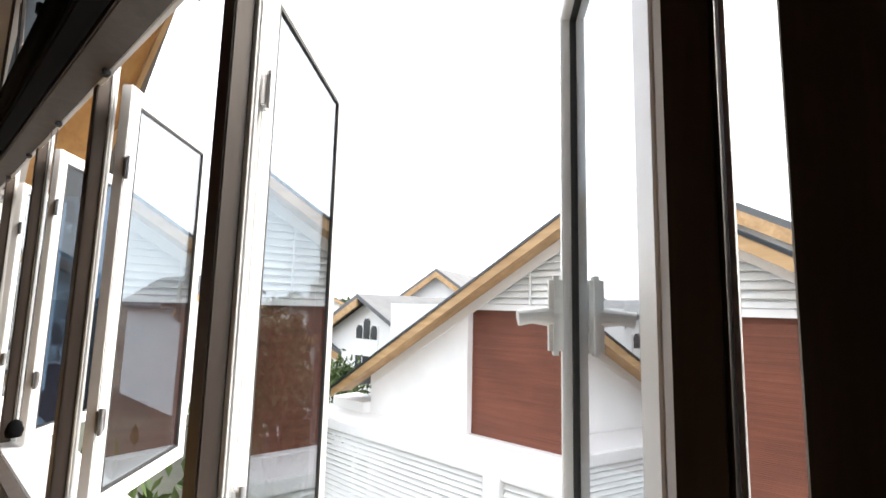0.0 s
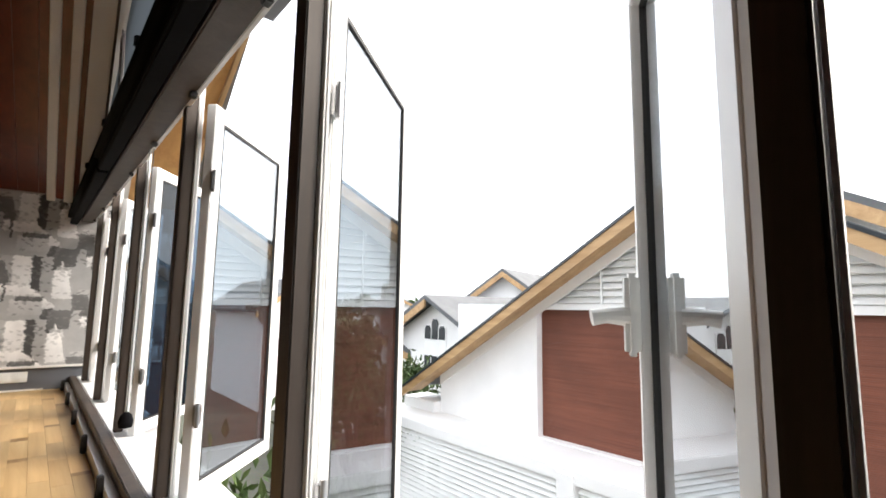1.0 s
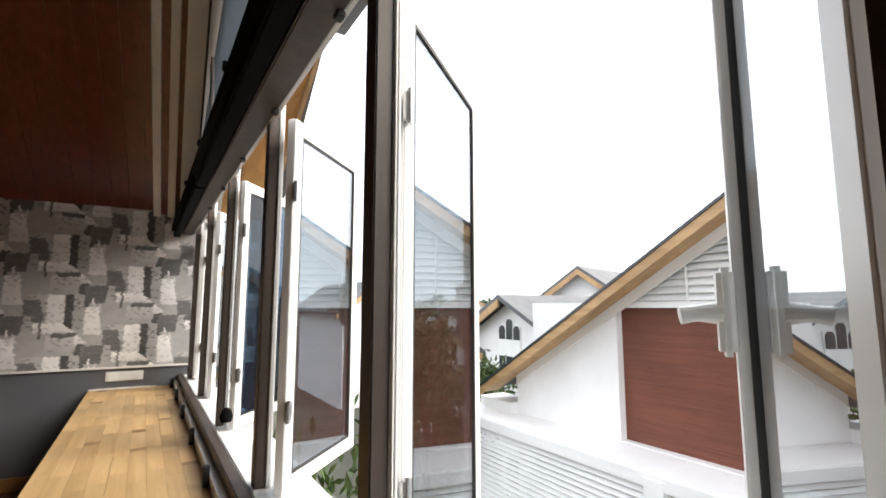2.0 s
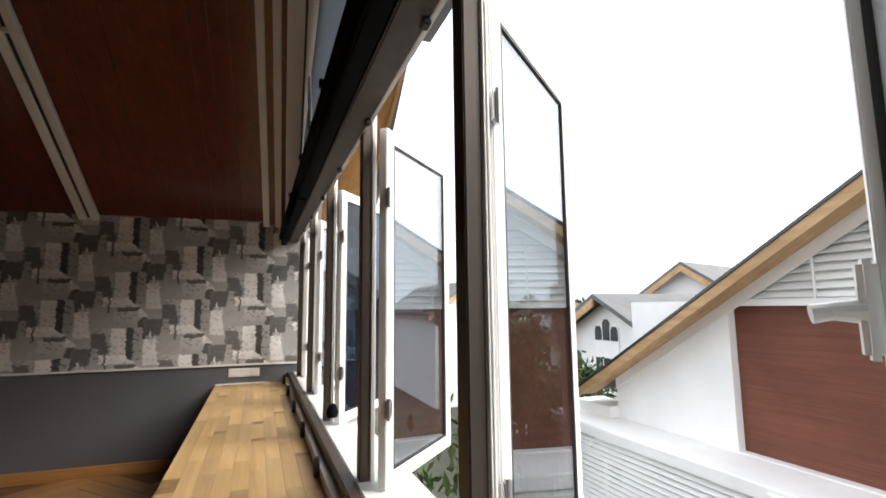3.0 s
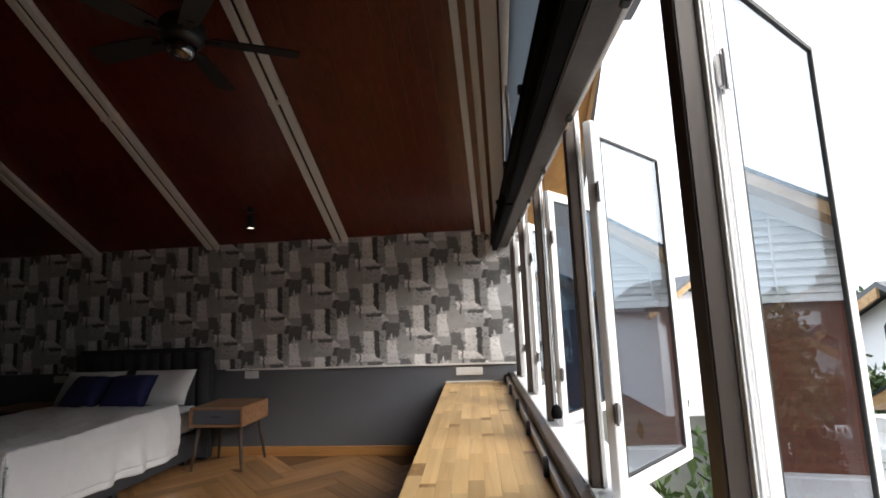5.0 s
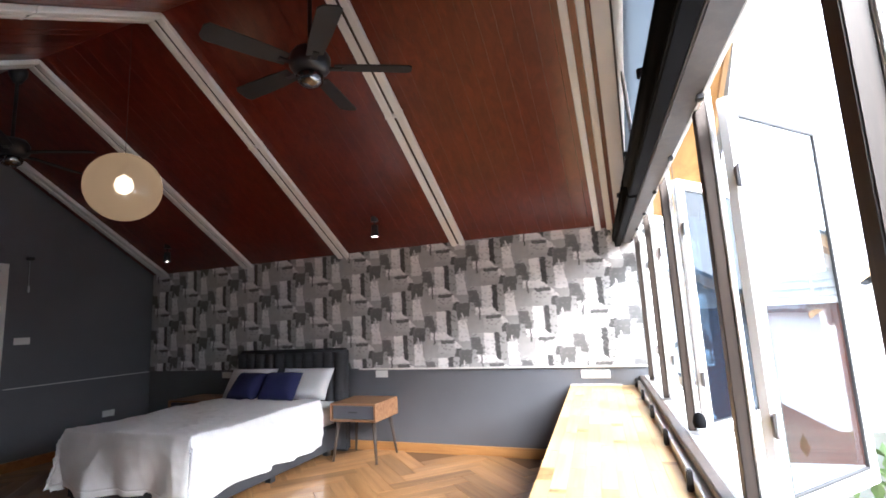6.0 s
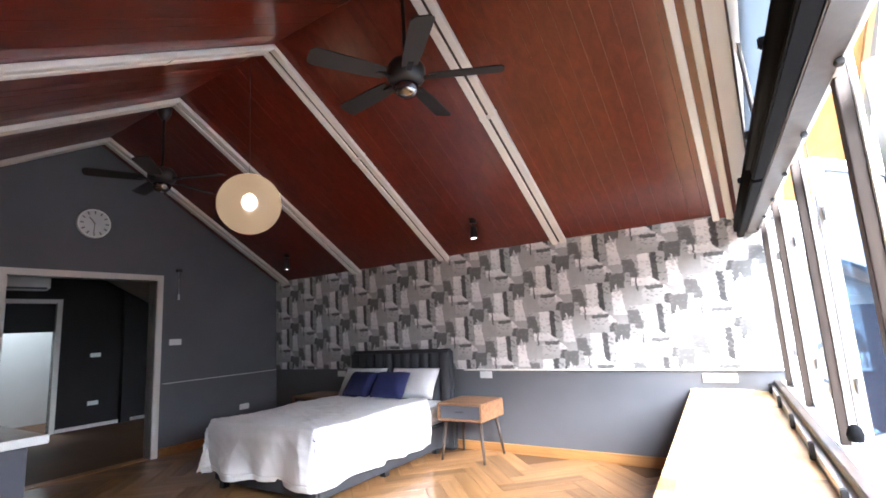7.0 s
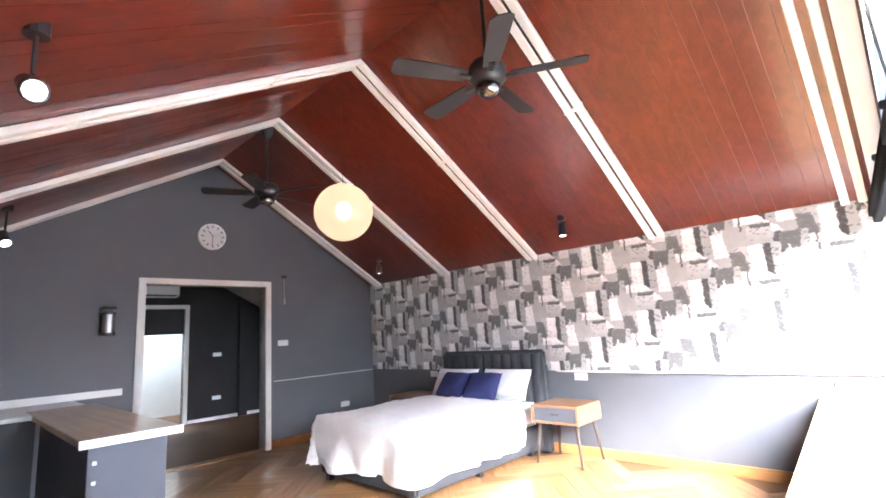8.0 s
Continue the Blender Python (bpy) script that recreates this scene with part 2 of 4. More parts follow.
NAVY = paint("navy_cotton", (0.02, 0.024, 0.10), 0.85, fine=200, spread=0.15, relief=0.25)
UPHOLSTERY = paint("charcoal_upholstery", (0.045, 0.047, 0.054), 0.75, fine=260, spread=0.18, relief=0.25)
PLASTIC = paint("white_plastic", (0.78, 0.78, 0.76), 0.35, spread=0.03)
STUCCO = paint("white_render", (0.87, 0.86, 0.845), 0.85, fine=40, coarse=0.6, spread=0.06, relief=0.3)
BARGE = timber("tan_barge_board", (0.42, 0.24, 0.10), (0.62, 0.40, 0.20), 0.5, "y", 0.25)
SOFFIT = timber("orange_soffit_board", (0.50, 0.24, 0.07), (0.72, 0.40, 0.14), 0.45, "y", 0.4)
ROOF = paint("grey_roof_tile", (0.15, 0.155, 0.16), 0.8, fine=14, coarse=0.8, spread=0.2, relief=0.5)
BAMBOO = timber("red_brown_bamboo_blind", (0.165, 0.048, 0.026), (0.25, 0.082, 0.044), 0.6, "y", 0.5, 0.12)
LOUVRE = paint("white_louvre_paint", (0.86, 0.86, 0.84), 0.5, spread=0.05)
DARK_GAP = paint("dark_window_pane", (0.04, 0.045, 0.05), 0.15, spread=0.1)
GRASS = paint("grass_and_soil", (0.085, 0.085, 0.06), 0.95, fine=8, coarse=0.2, spread=0.4, relief=0.5)
LEAF = paint("green_foliage", (0.07, 0.115, 0.028), 0.6, fine=5, coarse=1.2, spread=0.4)
BARK = paint("bark", (0.14, 0.10, 0.07), 0.9, fine=25, spread=0.3, relief=0.6)
BULB = glow("lit_bulb", (1.0, 0.86, 0.66), 0.22)
SPOT_FACE = glow("lit_spot_lens", (1.0, 0.88, 0.7), 1.6)
CLOCK_MARK = paint("grey_clock_print", (0.22, 0.22, 0.22), 0.6)
CLOCK_FACE = paint("pale_clock_face", (0.62, 0.62, 0.62), 0.5)
COUNTER_WOOD = timber("light_worktop_wood", (0.60, 0.41, 0.21), (0.82, 0.60, 0.35), 0.28, "x", 0.8, relief=0.03, coat=0.7)
tf = FROST.node_tree
bf = tf.nodes["Principled BSDF"]
tf.nodes.remove(bf)
thin = tf.nodes.new("ShaderNodeBsdfTranslucent")
thin.inputs[0].default_value = (0.27, 0.30, 0.33, 1)
sheen = tf.nodes.new("ShaderNodeBsdfDiffuse")
sheen.inputs[0].default_value = (0.35, 0.36, 0.38, 1)
both = tf.nodes.new("ShaderNodeMixShader")
both.inputs[0].default_value = 0.3
tf.links.new(thin.outputs[0], both.inputs[1])
tf.links.new(sheen.outputs[0], both.inputs[2])
tf.links.new(both.outputs[0], tf.nodes["Material Output"].inputs[0])

# ---- the room's plan, in its own axes (x along the papered wall, y towards it) ----
WALL_Y, DOOR_X, BACK_Y = 4.79, -6.2, -1.0
EAVE, RIDGE_Y, RIDGE = 2.11, 2.315, 3.635
PITCH, PITCH_SOUTH = (RIDGE - EAVE) / (WALL_Y - RIDGE_Y), 0.57


def under(y):
    """Height of the batten's underside over y; the boards lie 5 cm above it."""
    return RIDGE - (PITCH if y > RIDGE_Y else PITCH_SOUTH) * abs(y - RIDGE_Y)


# floor under the planks
setting("floor", B(DOOR_X, 0.55, BACK_Y, WALL_Y, -0.25, -0.012), SUBFLOOR, "oak herringbone floor of the attic bedroom", ROOM)

# papered wall with grey dado
bm = B(DOOR_X - 0.2, 0.75, WALL_Y, WALL_Y + 0.2, -0.25, 2.35)
wall_north = setting("wall_north", bm, GREY_WALL, "bedroom wall, slate grey below and papered above", ROOM, "wall")
part("wallpaper", B(DOOR_X + 0.005, 0.62, WALL_Y - 0.006, WALL_Y - 0.002, 0.85, 2.34), WALLPAPER, wall_north, "grey and white city collage wallpaper")
part("dado_rail", B(-2.9, 0.62, WALL_Y - 0.018, WALL_Y - 0.003, 0.835, 0.852, w=0.003), WHITE_TRIM, wall_north, "thin white rail under the wallpaper")
setting("baseboard", B(DOOR_X, 0.3, WALL_Y - 0.022, WALL_Y, -0.01, 0.085, w=0.004), SKIRT, "honey-coloured wooden skirting board", ROOM)

# gable wall with the double doorway
D0, D1, DTOP = 1.60, 3.02, 2.10       # opening along y
bm = bmesh.new()
top = lambda y: under(y) + 0.08
for outline in (
        [(BACK_Y, -0.25), (D0, -0.25), (D0, top(D0)), (BACK_Y, top(BACK_Y))],
        [(D1, -0.25), (WALL_Y, -0.25), (WALL_Y, top(WALL_Y)), (D1, top(D1))],
        [(D0, DTOP), (D1, DTOP), (D1, top(D1)), (RIDGE_Y, top(RIDGE_Y)), (D0, top(D0))]):
    prism(bm, outline, "x", DOOR_X - 0.16, DOOR_X)
bmesh.ops.remove_doubles(bm, verts=list(bm.verts), dist=0.0005)
wall_west = setting("wall_west", bm, GREY_WALL, "slate grey gable wall with a wide doorway", ROOM, "wall")
part("dado_rail", B(DOOR_X, DOOR_X + 0.012, D1 + 0.09, WALL_Y - 0.02, 0.875, 0.89, w=0.003), GREY_WALL, wall_west, "grey painted rail")
setting("baseboard_2", B(DOOR_X, DOOR_X + 0.02, D1 + 0.09, WALL_Y - 0.03, -0.01, 0.10, w=0.004), SKIRT, "honey-coloured wooden skirting board", ROOM)
frame_1 = tagged(thing("door_frame", "white painted frame round the open doorway", "door frame", ROOM @ pose(DOOR_X, 0, 0)), kind="structure")
for y0, y1 in ((D0 - 0.075, D0), (D1, D1 + 0.075)):
    part("jamb", B(-0.17, 0.025, y0, y1, 0, DTOP, w=0.006), WHITE_TRIM, frame_1)
part("head", B(-0.17, 0.026, D0 - 0.075, D1 + 0.075, DTOP, DTOP + 0.07, w=0.006), WHITE_TRIM, frame_1)

# eave wall behind the camera
setting("wall_south", B(DOOR_X, 0.6, BACK_Y - 0.15, BACK_Y, -0.25, top(BACK_Y)), GREY_WALL, "slate grey eave wall", ROOM, "wall")

# ceiling: two board slopes with V-joints
bm = bmesh.new()
BOARD = 0.12
for side in (1, -1):
    y_end = WALL_Y + 0.1 if side > 0 else BACK_Y - 0.1
    n = math.ceil((0.62 - (DOOR_X - 0.1)) / BOARD)
    for i in range(n):
        x0 = DOOR_X - 0.1 + i * BOARD
        x1 = min(x0 + BOARD, 0.62)
        g = 0.0025
        lift = 0.0009 * ((i * 7) % 3)
        z0, z1 = RIDGE + 0.05 + lift, under(y_end) + 0.05 + lift
        prof = [(x0 + 0.0006, 0.0005), (x0 + g, 0.0), (x1 - g, 0.0), (x1 - 0.0006, 0.0005), (x1 - 0.0006, 0.03), (x0 + 0.0006, 0.03)]
        a = [bm.verts.new((x, RIDGE_Y, z0 + h)) for x, h in prof]
        b = [bm.verts.new((x, y_end, z1 + h)) for x, h in prof]
        bm.faces.new(a), bm.faces.new(b[::-1])
        for k in range(6):
            j = (k + 1) % 6
            bm.faces.new((a[k], b[k], b[j], a[j]))
setting("ceiling", bm, MAHOGANY, "glossy red-brown mahogany boarded pitched ceiling", ROOM)


def slope_bar(bm, x0, x1, y0, y1, z_low, z_high):
    """A bar that follows the ceiling from y0 to y1, its underside z_low above the batten line."""
    vs = [bm.verts.new((x, y, under(y) + z)) for y in (y0, y1) for x in (x0, x1) for z in (z_low, z_high)]
    for q in ((0, 2, 3, 1), (4, 5, 7, 6), (0, 4, 6, 2), (1, 3, 7, 5), (0, 1, 5, 4), (2, 6, 7, 3)):
        bm.faces.new([vs[i] for i in q])


def ceiling_rib(x, joints, w=0.062, gap=0.028, halves=((RIDGE_Y, WALL_Y), (BACK_Y, RIDGE_Y)), core=None):
    rib = thing("ceiling_rib", "white painted twin-batten rib following the pitched ceiling", "ceiling rib", ROOM @ pose(x, 0, 0), "ribs of the ceiling")
    for s in (-1, 1):
        a, b = (gap / 2, gap / 2 + w) if s > 0 else (-gap / 2 - w, -gap / 2)
        for y0, y1 in halves:
            bm = bmesh.new()
            slope_bar(bm, a, b, y0, y1, 0.0, 0.048)
            bevel(bm, 0.005, 1)
            part("batten", bm, WHITE_TRIM, rib)
    bm = bmesh.new()
    for y0, y1 in halves:
        slope_bar(bm, -gap / 2 - 0.002, gap / 2 + 0.002, y0, y1, 0.022, 0.049)
    part("groove", bm, core or BROWN_POST, rib, "dark groove between the battens")
    for y in joints:
        bm = bmesh.new()
        slope_bar(bm, -gap / 2 - w - 0.004, gap / 2 + w + 0.004, y - 0.006, y + 0.006, -0.004, 0.047)
        part("joint_cover", bm, WHITE_TRIM, rib)
    return rib


for x in (-3.08, -4.51, -5.98):
    ceiling_rib(x, (1.55, 3.35))
ceiling_rib(-1.65, (3.35,), halves=((RIDGE_Y, WALL_Y),))
ceiling_rib(-0.17, (), 0.055, 0.05, ((RIDGE_Y, WALL_Y),), MAHOGANY)
cornice = thing("gable_cornice", "beige trim following the ceiling along the gable wall", "trim", ROOM @ pose(0, 0, 0))
for a, b, low, mat in ((-0.055, 0.055, -0.02, WHITE_TRIM), (0.057, 0.068, -0.028, BROWN_POST), (0.07, 0.27, 0.01, WHITE_TRIM)):
    bm = bmesh.new()
    slope_bar(bm, a, b, RIDGE_Y, WALL_Y, low, 0.049)
    part("strip", bm, mat, cornice)

# ---- window front, in world axes ----
FX = 0.35                        # inner face of the posts
HEAD, SILL = 1.97, 0.76
POSTS = (0.842, 1.75, 2.68, 3.60, 4.50)     # far inner edge of each post
ledge = B(0.30, 0.50, -1.06, 4.80, -0.25, 0.66)
setting("wall_east", ledge, STUCCO, "low white wall under the window row", None, "wall")
sill_board = thing("window_sill", "slim brown wooden sill board along the windows", "window sill", pose(FX, 0, SILL - 0.03))
tagged(sill_board, kind="structure")
part("board", B(-0.055, -0.012, -0.108, 4.80, -0.012, 0.03, w=0.004), BROWN_POST, sill_board)
part("bottom_frame", B(-0.010, 0.11, -0.108, 4.80, -0.03, 0.028, w=0.004), ALU, sill_board, "white aluminium bottom frame")
part("upstand", B(-0.084, -0.057, -0.108, 4.80, -0.072, -0.014), STUCCO, sill_board, "white strip under the sill")
part("outer_sill", B(0.112, 0.24, -0.108, 4.80, -0.06, -0.02, w=0.004), STUCCO, sill_board, "white outer sill")
for k in range(7):
    y = 0.77 + 0.645 * k
    part("bracket", B(-0.108, -0.0855, y, y + 0.028, -0.056, 0.022, w=0.004), BLACK_METAL, sill_board, "small black metal bracket")

# head beam with the gable wall above
head = thing("window_head", "dark timber beam over the window row", "beam", pose(FX, 0, HEAD))
tagged(head, kind="structure")
part("beam", B(-0.085, -0.004, -0.108, 4.9, 0.0, 0.16, w=0.005), BROWN_POST, head)
part("top_frame", B(-0.002, 0.012, -0.108, 4.9, 0.006, 0.155, w=0.002), ALU, head, "white aluminium top frame")
for k in range(8):
    y = 0.35 + 0.6 * k
    part("hook", B(-0.022, -0.002, y, y + 0.03, -0.016, 0.0, w=0.003), BLACK_METAL, head, "small black hook")
bm = bmesh.new()
for o in ([(-0.108, HEAD + 0.16), (1.3, HEAD + 0.16), (1.3, under(1.3) + 0.05), (-0.108, under(-0.108) + 0.05)],
          [(4.3, HEAD + 0.16), (4.75, HEAD + 0.16), (4.75, 2.17), (4.3, 2.38)]):
    prism(bm, o, "x", FX, FX + 0.12)
setting("wall_gable", bm, GREY_WALL, "grey gable wall above the windows", None, "wall")
bm = bmesh.new()
prism(bm, [(-1.06, 0.66), (-0.1125, 0.66), (-0.1125, under(-0.1125) + 0.04), (-1.06, under(-1.06) + 0.04)], "x", 0.30, 0.47)
setting("wall_corner", bm, GREY_WALL, "plain wall closing the end of the window row", None, "wall")
panel = thing("gable_panel", "frosted blue-white glass panel over the window head", "window", pose(FX, 0, 0))
tagged(panel, kind="structure")
bm = bmesh.new()
prism(bm, [(1.3, 2.10), (3.03, 2.10), (3.35, under(3.35) - 0.02), (RIDGE_Y, RIDGE - 0.02), (1.3, under(1.3) - 0.02)], "x", -0.04, -0.034)
part("pane", bm, FROST, panel)
bm = bmesh.new()
prism(bm, [(3.10, 2.10), (4.30, 2.10), (4.30, under(4.3) - 0.04), (3.42, under(3.42) - 0.04)], "x", -0.04, -0.034)
part("pane", bm, FROST, panel)
bm = bmesh.new()
prism(bm, [(3.035, 2.10), (3.095, 2.10), (3.415, under(3.415) - 0.02), (3.355, under(3.355) - 0.02)], "x", -0.055, -0.015)
part("frame_side", bm, WHITE_TRIM, panel)
for e in (0.0, 0.052):
    bm = bmesh.new()
    prism(bm, [(3.031 + e, 2.10), (3.039 + e, 2.10), (3.359 + e, under(3.359 + e) - 0.02), (3.351 + e, under(3.351 + e) - 0.02)], "x", -0.058, -0.0552)
    part("frame_seal", bm, GASKET, panel, "thin dark seal")


def post(y, w=0.05):
    p = thing("window_post", "dark stained timber post between the casements", "window post", pose(FX, y, SILL), "posts of the window row")
    h = HEAD - SILL + 0.12
    part("timber", B(0, 0.035, -w, 0, 0, h, w=0.003), BROWN_POST, p)
    frame_bar = part("outer_frame", B(0.035, 0.052, -w - 0.002, 0.004, 0, h, w=0.002), ALU, p, "white aluminium outer frame")
    for a in (0.037, 0.0435):
        part("ridge", B(a, a + 0.004, -w - 0.007, -w - 0.0025, 0, h, w=0.001), ALU, frame_bar)


for y in POSTS:
    post(y, 0.05 if y < 2.0 else 0.034)
m4 = thing("window_post", "slim dark timber post beside an open casement", "window post", pose(FX, 0.118, SILL), "posts of the window row")
part("mullion", B(0, 0.022, -0.032, 0, 0, HEAD - SILL + 0.12, w=0.003), BROWN_POST, m4)
part("seal", B(0.014, 0.02, -0.036, -0.0325, 0, HEAD - SILL), ALU, m4, "thin white seal strip")
post(0.052, 0.16)


def casement(hx, hy, aim, width=0.55, pane=GLASS, label="white aluminium casement, swung wide open outwards", handle=True, lock=0.05):
    """A sash hung at (hx, hy), its free edge towards the compass angle aim (from +y to +x)."""
    c = thing("casement", label, "window", pose(hx, hy, SILL + 0.005, 0, 0, 90 - aim), "casements of the window row")
    h, s, d = HEAD - SILL - 0.012, 0.05, 0.032
    part("hinge_stile", B(0, s, -d / 2, d / 2, 0, h, w=0.003), ALU, c)
    part("lock_stile", B(width - lock, width, -d / 2, d / 2, 0, h, w=0.003), ALU, c)
    part("top_rail", B(s, width - lock, -d / 2, d / 2, h - s, h, w=0.003), ALU, c)
    part("bottom_rail", B(s, width - lock, -d / 2, d / 2, 0, s, w=0.003), ALU, c)
    g, k, e = s - 0.001, lock - 0.001, 0.007
    bm = bmesh.new()
    for x0, x1, z0, z1 in ((g, g + e, g, h - g), (width - k - e, width - k, g, h - g), (g + e, width - k - e, g, g + e), (g + e, width - k - e, h - g - e, h - g)):
        box(bm, x0, x1, -0.0155, -0.001, z0, z1)
    part("gasket", bm, GASKET, c, "black glazing gasket")
    p = part("pane", B(s, width - lock, -0.011, -0.007, s, h - s), pane, c, "pale blue solar glass pane" if pane is GLASS else "solar glass pane, tint darkened for its dark backdrop")
    p.visible_shadow = False
    for z in (0.25, h - 0.25):
        bm = B(-0.012, 0.02, -d / 2 - 0.012, -d / 2, z - 0.03, z + 0.03, w=0.003)
        tube(bm, (-0.004, -d / 2 - 0.012, z - 0.035), (-0.004, -d / 2 - 0.012, z + 0.035), 0.006)
        part("hinge", bm, STEEL, c, "small steel hinge")
    if handle:
        bm = B(width - 0.046, width - 0.006, d / 2, d / 2 + 0.026, h * 0.47 - 0.07, h * 0.47 + 0.075, w=0.008)
        hd = part("handle", bm, PLASTIC, c, "grey-white casement handle")
        bm = bmesh.new()
        tube(bm, (width - 0.026, d / 2 + 0.012, h * 0.47), (width - 0.026, d / 2 + 0.06, h * 0.47), 0.020, 0.013)
        tube(bm, (width - 0.026, d / 2 + 0.055, h * 0.47), (width - 0.03, d / 2 + 0.082, h * 0.47 - 0.004), 0.013, 0.015)
        part("lever", bm, PLASTIC, hd)
    return c


casement(0.412, 0.128, 55.2, 0.56, lock=0.026)
casement(0.405, 0.815, 50.6)
casement(0.400, 1.595, 44.5, 0.54)
casement(0.400, 2.53, 40, pane=DARKENED_GLASS, label="white aluminium casement, open, pane tint darkened for its backdrop")
casement(0.400, 3.45, 30)
casement(0.400, 4.35, 20)

# rolled black blind along the head
blind = thing("roller_blind", "black fabric roller blind, rolled up along the window head", "blind", pose(FX - 0.135, 0, 1.955))
for y0, y1 in ((-0.10, 0.78), (0.80, 2.66), (2.68, 4.72)):
    bm = bmesh.new()
    prism(bm, [(-0.04, 0.01), (0.02, 0.0), (0.045, 0.04), (0.045, 0.20), (0.0, 0.20), (-0.035, 0.10)], "y", y0, y1)
    bevel(bm, 0.02, 2)
    roll = part("roll", bm, BLACK, blind, smooth=True)
    part("bottom_bar", B(-0.02, 0.03, y0 + 0.01, y1 - 0.01, -0.022, 0.004, w=0.006), BLACK, roll, "black bottom bar")
for y in (0.79, 1.75, 2.67, 3.6):
    part("bracket", B(-0.02, 0.05, y - 0.012, y + 0.012, 0.19, 0.225, w=0.004), BLACK_METAL, blind)

# blind cord with tassel, tied to a post
cord = thing("blind_cord", "black blind cord with a knotted tassel by a post", "blind cord", pose(FX - 0.02, 2.20, 0.90))
bm = bmesh.new()
for a, b in (((0, 0, 0.0), (0.0, 0.01, 1.05)), ((0.01, 0, 0.0), (0.012, -0.01, 1.05))):
    tube(bm, a, b, 0.0015, n=5)
part("cord", bm, BLACK_METAL, cord)
bm = bmesh.new()
lathe(bm, [(0.006, -0.03), (0.022, -0.026), (0.026, -0.005), (0.018, 0.02), (0.005, 0.03)], 10)
part("tassel", bm, BLACK, cord, smooth=True)

# stave-built bench board over a grey front
bench = thing("window_bench", "long light wood bench of glued staves along the windows", "bench", pose(0, 0, 0))
BX0, BX1, BZ = -0.318, 0.262, 0.672
part("core", B(BX0 + 0.004, BX1 - 0.002, -1.04, 4.80, BZ - 0.04, BZ - 0.006), BENCH, bench)
part("front", B(BX0 + 0.06, BX0 + 0.08, -1.0, 4.78, 0.0, BZ - 0.04), SLATE, bench, "dark grey front panel")
part("catch", B(BX0 - 0.03, BX0 + 0.058, 4.40, 4.46, 0.50, 0.585, w=0.008), PLASTIC, bench, "small grey catch under the board")
part("wall_strip", B(BX0, BX1, 4.79, 4.808, BZ, BZ + 0.012, w=0.003), WHITE_TRIM, bench, "thin pale strip against the wall")

# ---- bed ----
bed = thing("double_bed", "double bed with white cotton cover and charcoal tufted headboard", "bed", ROOM @ pose(-3.73, 3.62, 0))
HW = 0.69
part("base", B(-HW, HW, -0.89, 1.0, 0.06, 0.30, w=0.02), UPHOLSTERY, bed, "charcoal upholstered bed base")
for x in (-0.6, 0.6):
    for y in (-0.84, 0.0, 0.85):
        part("foot", B(x - 0.03, x + 0.03, y - 0.03, y + 0.03, 0, 0.06), BLACK_METAL, bed)
part("mattress", B(-HW + 0.01, HW - 0.01, -0.89, 1.0, 0.30, 0.53, w=0.05, seg=3), LINEN, bed, smooth=True)
hb = B(-0.75, 0.75, 1.0, 1.10, 0.0, 1.09, w=0.025, seg=3)
headboard = part("headboard", hb, UPHOLSTERY, bed, "charcoal channel-tufted headboard", smooth=True)
for k in range(11):
    x = -0.68 + k * 0.136
    bm = bmesh.new()
    n = 8
    prism(bm, [(x + 0.066 * math.cos(a * math.pi / n), 1.0 - 0.045 * math.sin(a * math.pi / n)) for a in range(n + 1)], "z", 0.45, 1.05)
    part("channel", bm, UPHOLSTERY, headboard, smooth=False)

# cover: a draped sheet, hanging over three sides with folds
bm = bmesh.new()
NX, NY = 132, 120
HANG = 0.46
grid = {}
for i in range(NX + 1):
    for j in range(NY + 1):
        u = -1.0 + 2.0 * i / NX
        s = u * (HW + HANG)
        v = 0.62 - (1.54 + HANG) * j / NY
        over_x = max(0.0, abs(s) - HW)
        over_y = max(0.0, -0.92 - v)
        x = math.copysign(min(abs(s), HW), s)
        y = max(v, -0.92)
        hang = max(over_x, over_y) if not (over_x and over_y) else max(over_x, over_y)
        wave = noise.noise((s * 3.0, v * 3.0, 0.3)) * 0.016 + noise.noise((s * 8.0, v * 6.0, 1.3)) * 0.006
        crease = 0.0
        for ang, q, seed in ((0.5, 4.0, 11.0), (1.7, 5.5, 23.0), (2.6, 8.0, 37.0)):
            along, across = s * math.cos(ang) + v * math.sin(ang), v * math.cos(ang) - s * math.sin(ang)
            crease += (1.0 - min(1.0, abs(noise.noise((along * q * 0.35, across * q, seed))) * 3.2)) ** 2 * (0.034 / q)
        z = 0.585 + wave + crease
        if hang > 0:
            fold = math.sin((v if over_x >= over_y else s) * 13 + 5 * noise.noise((s * 1.3, v * 1.3, 2.0))) * 0.022 + noise.noise((s * 2.5, v * 2.5, 5.0)) * 0.04
            out = min(1.0, hang / 0.12) * (0.035 + fold * hang / 0.3 + crease)
            z -= max(0.0, hang - 0.02) * (1.0 + 0.1 * noise.noise((s * 1.5, v * 1.5, 8.0)))
            if over_x >= over_y:
                x += math.copysign(out, s)
                if over_y > 0:
                    y -= out * 0.8
            else:
                y -= out
                if over_x > 0:
                    x += math.copysign(out * 0.8, s)
        edge = min(1.0, max(0.0, hang) / 0.05)
        grid[i, j] = bm.verts.new((x, y, z + 0.012 * (1 - edge)))
hem_bm = bmesh.new()
hem_grid = {k: hem_bm.verts.new(v.co) for k, v in grid.items() if k[0] <= 3 or k[0] >= NX - 3 or k[1] >= NY - 3}
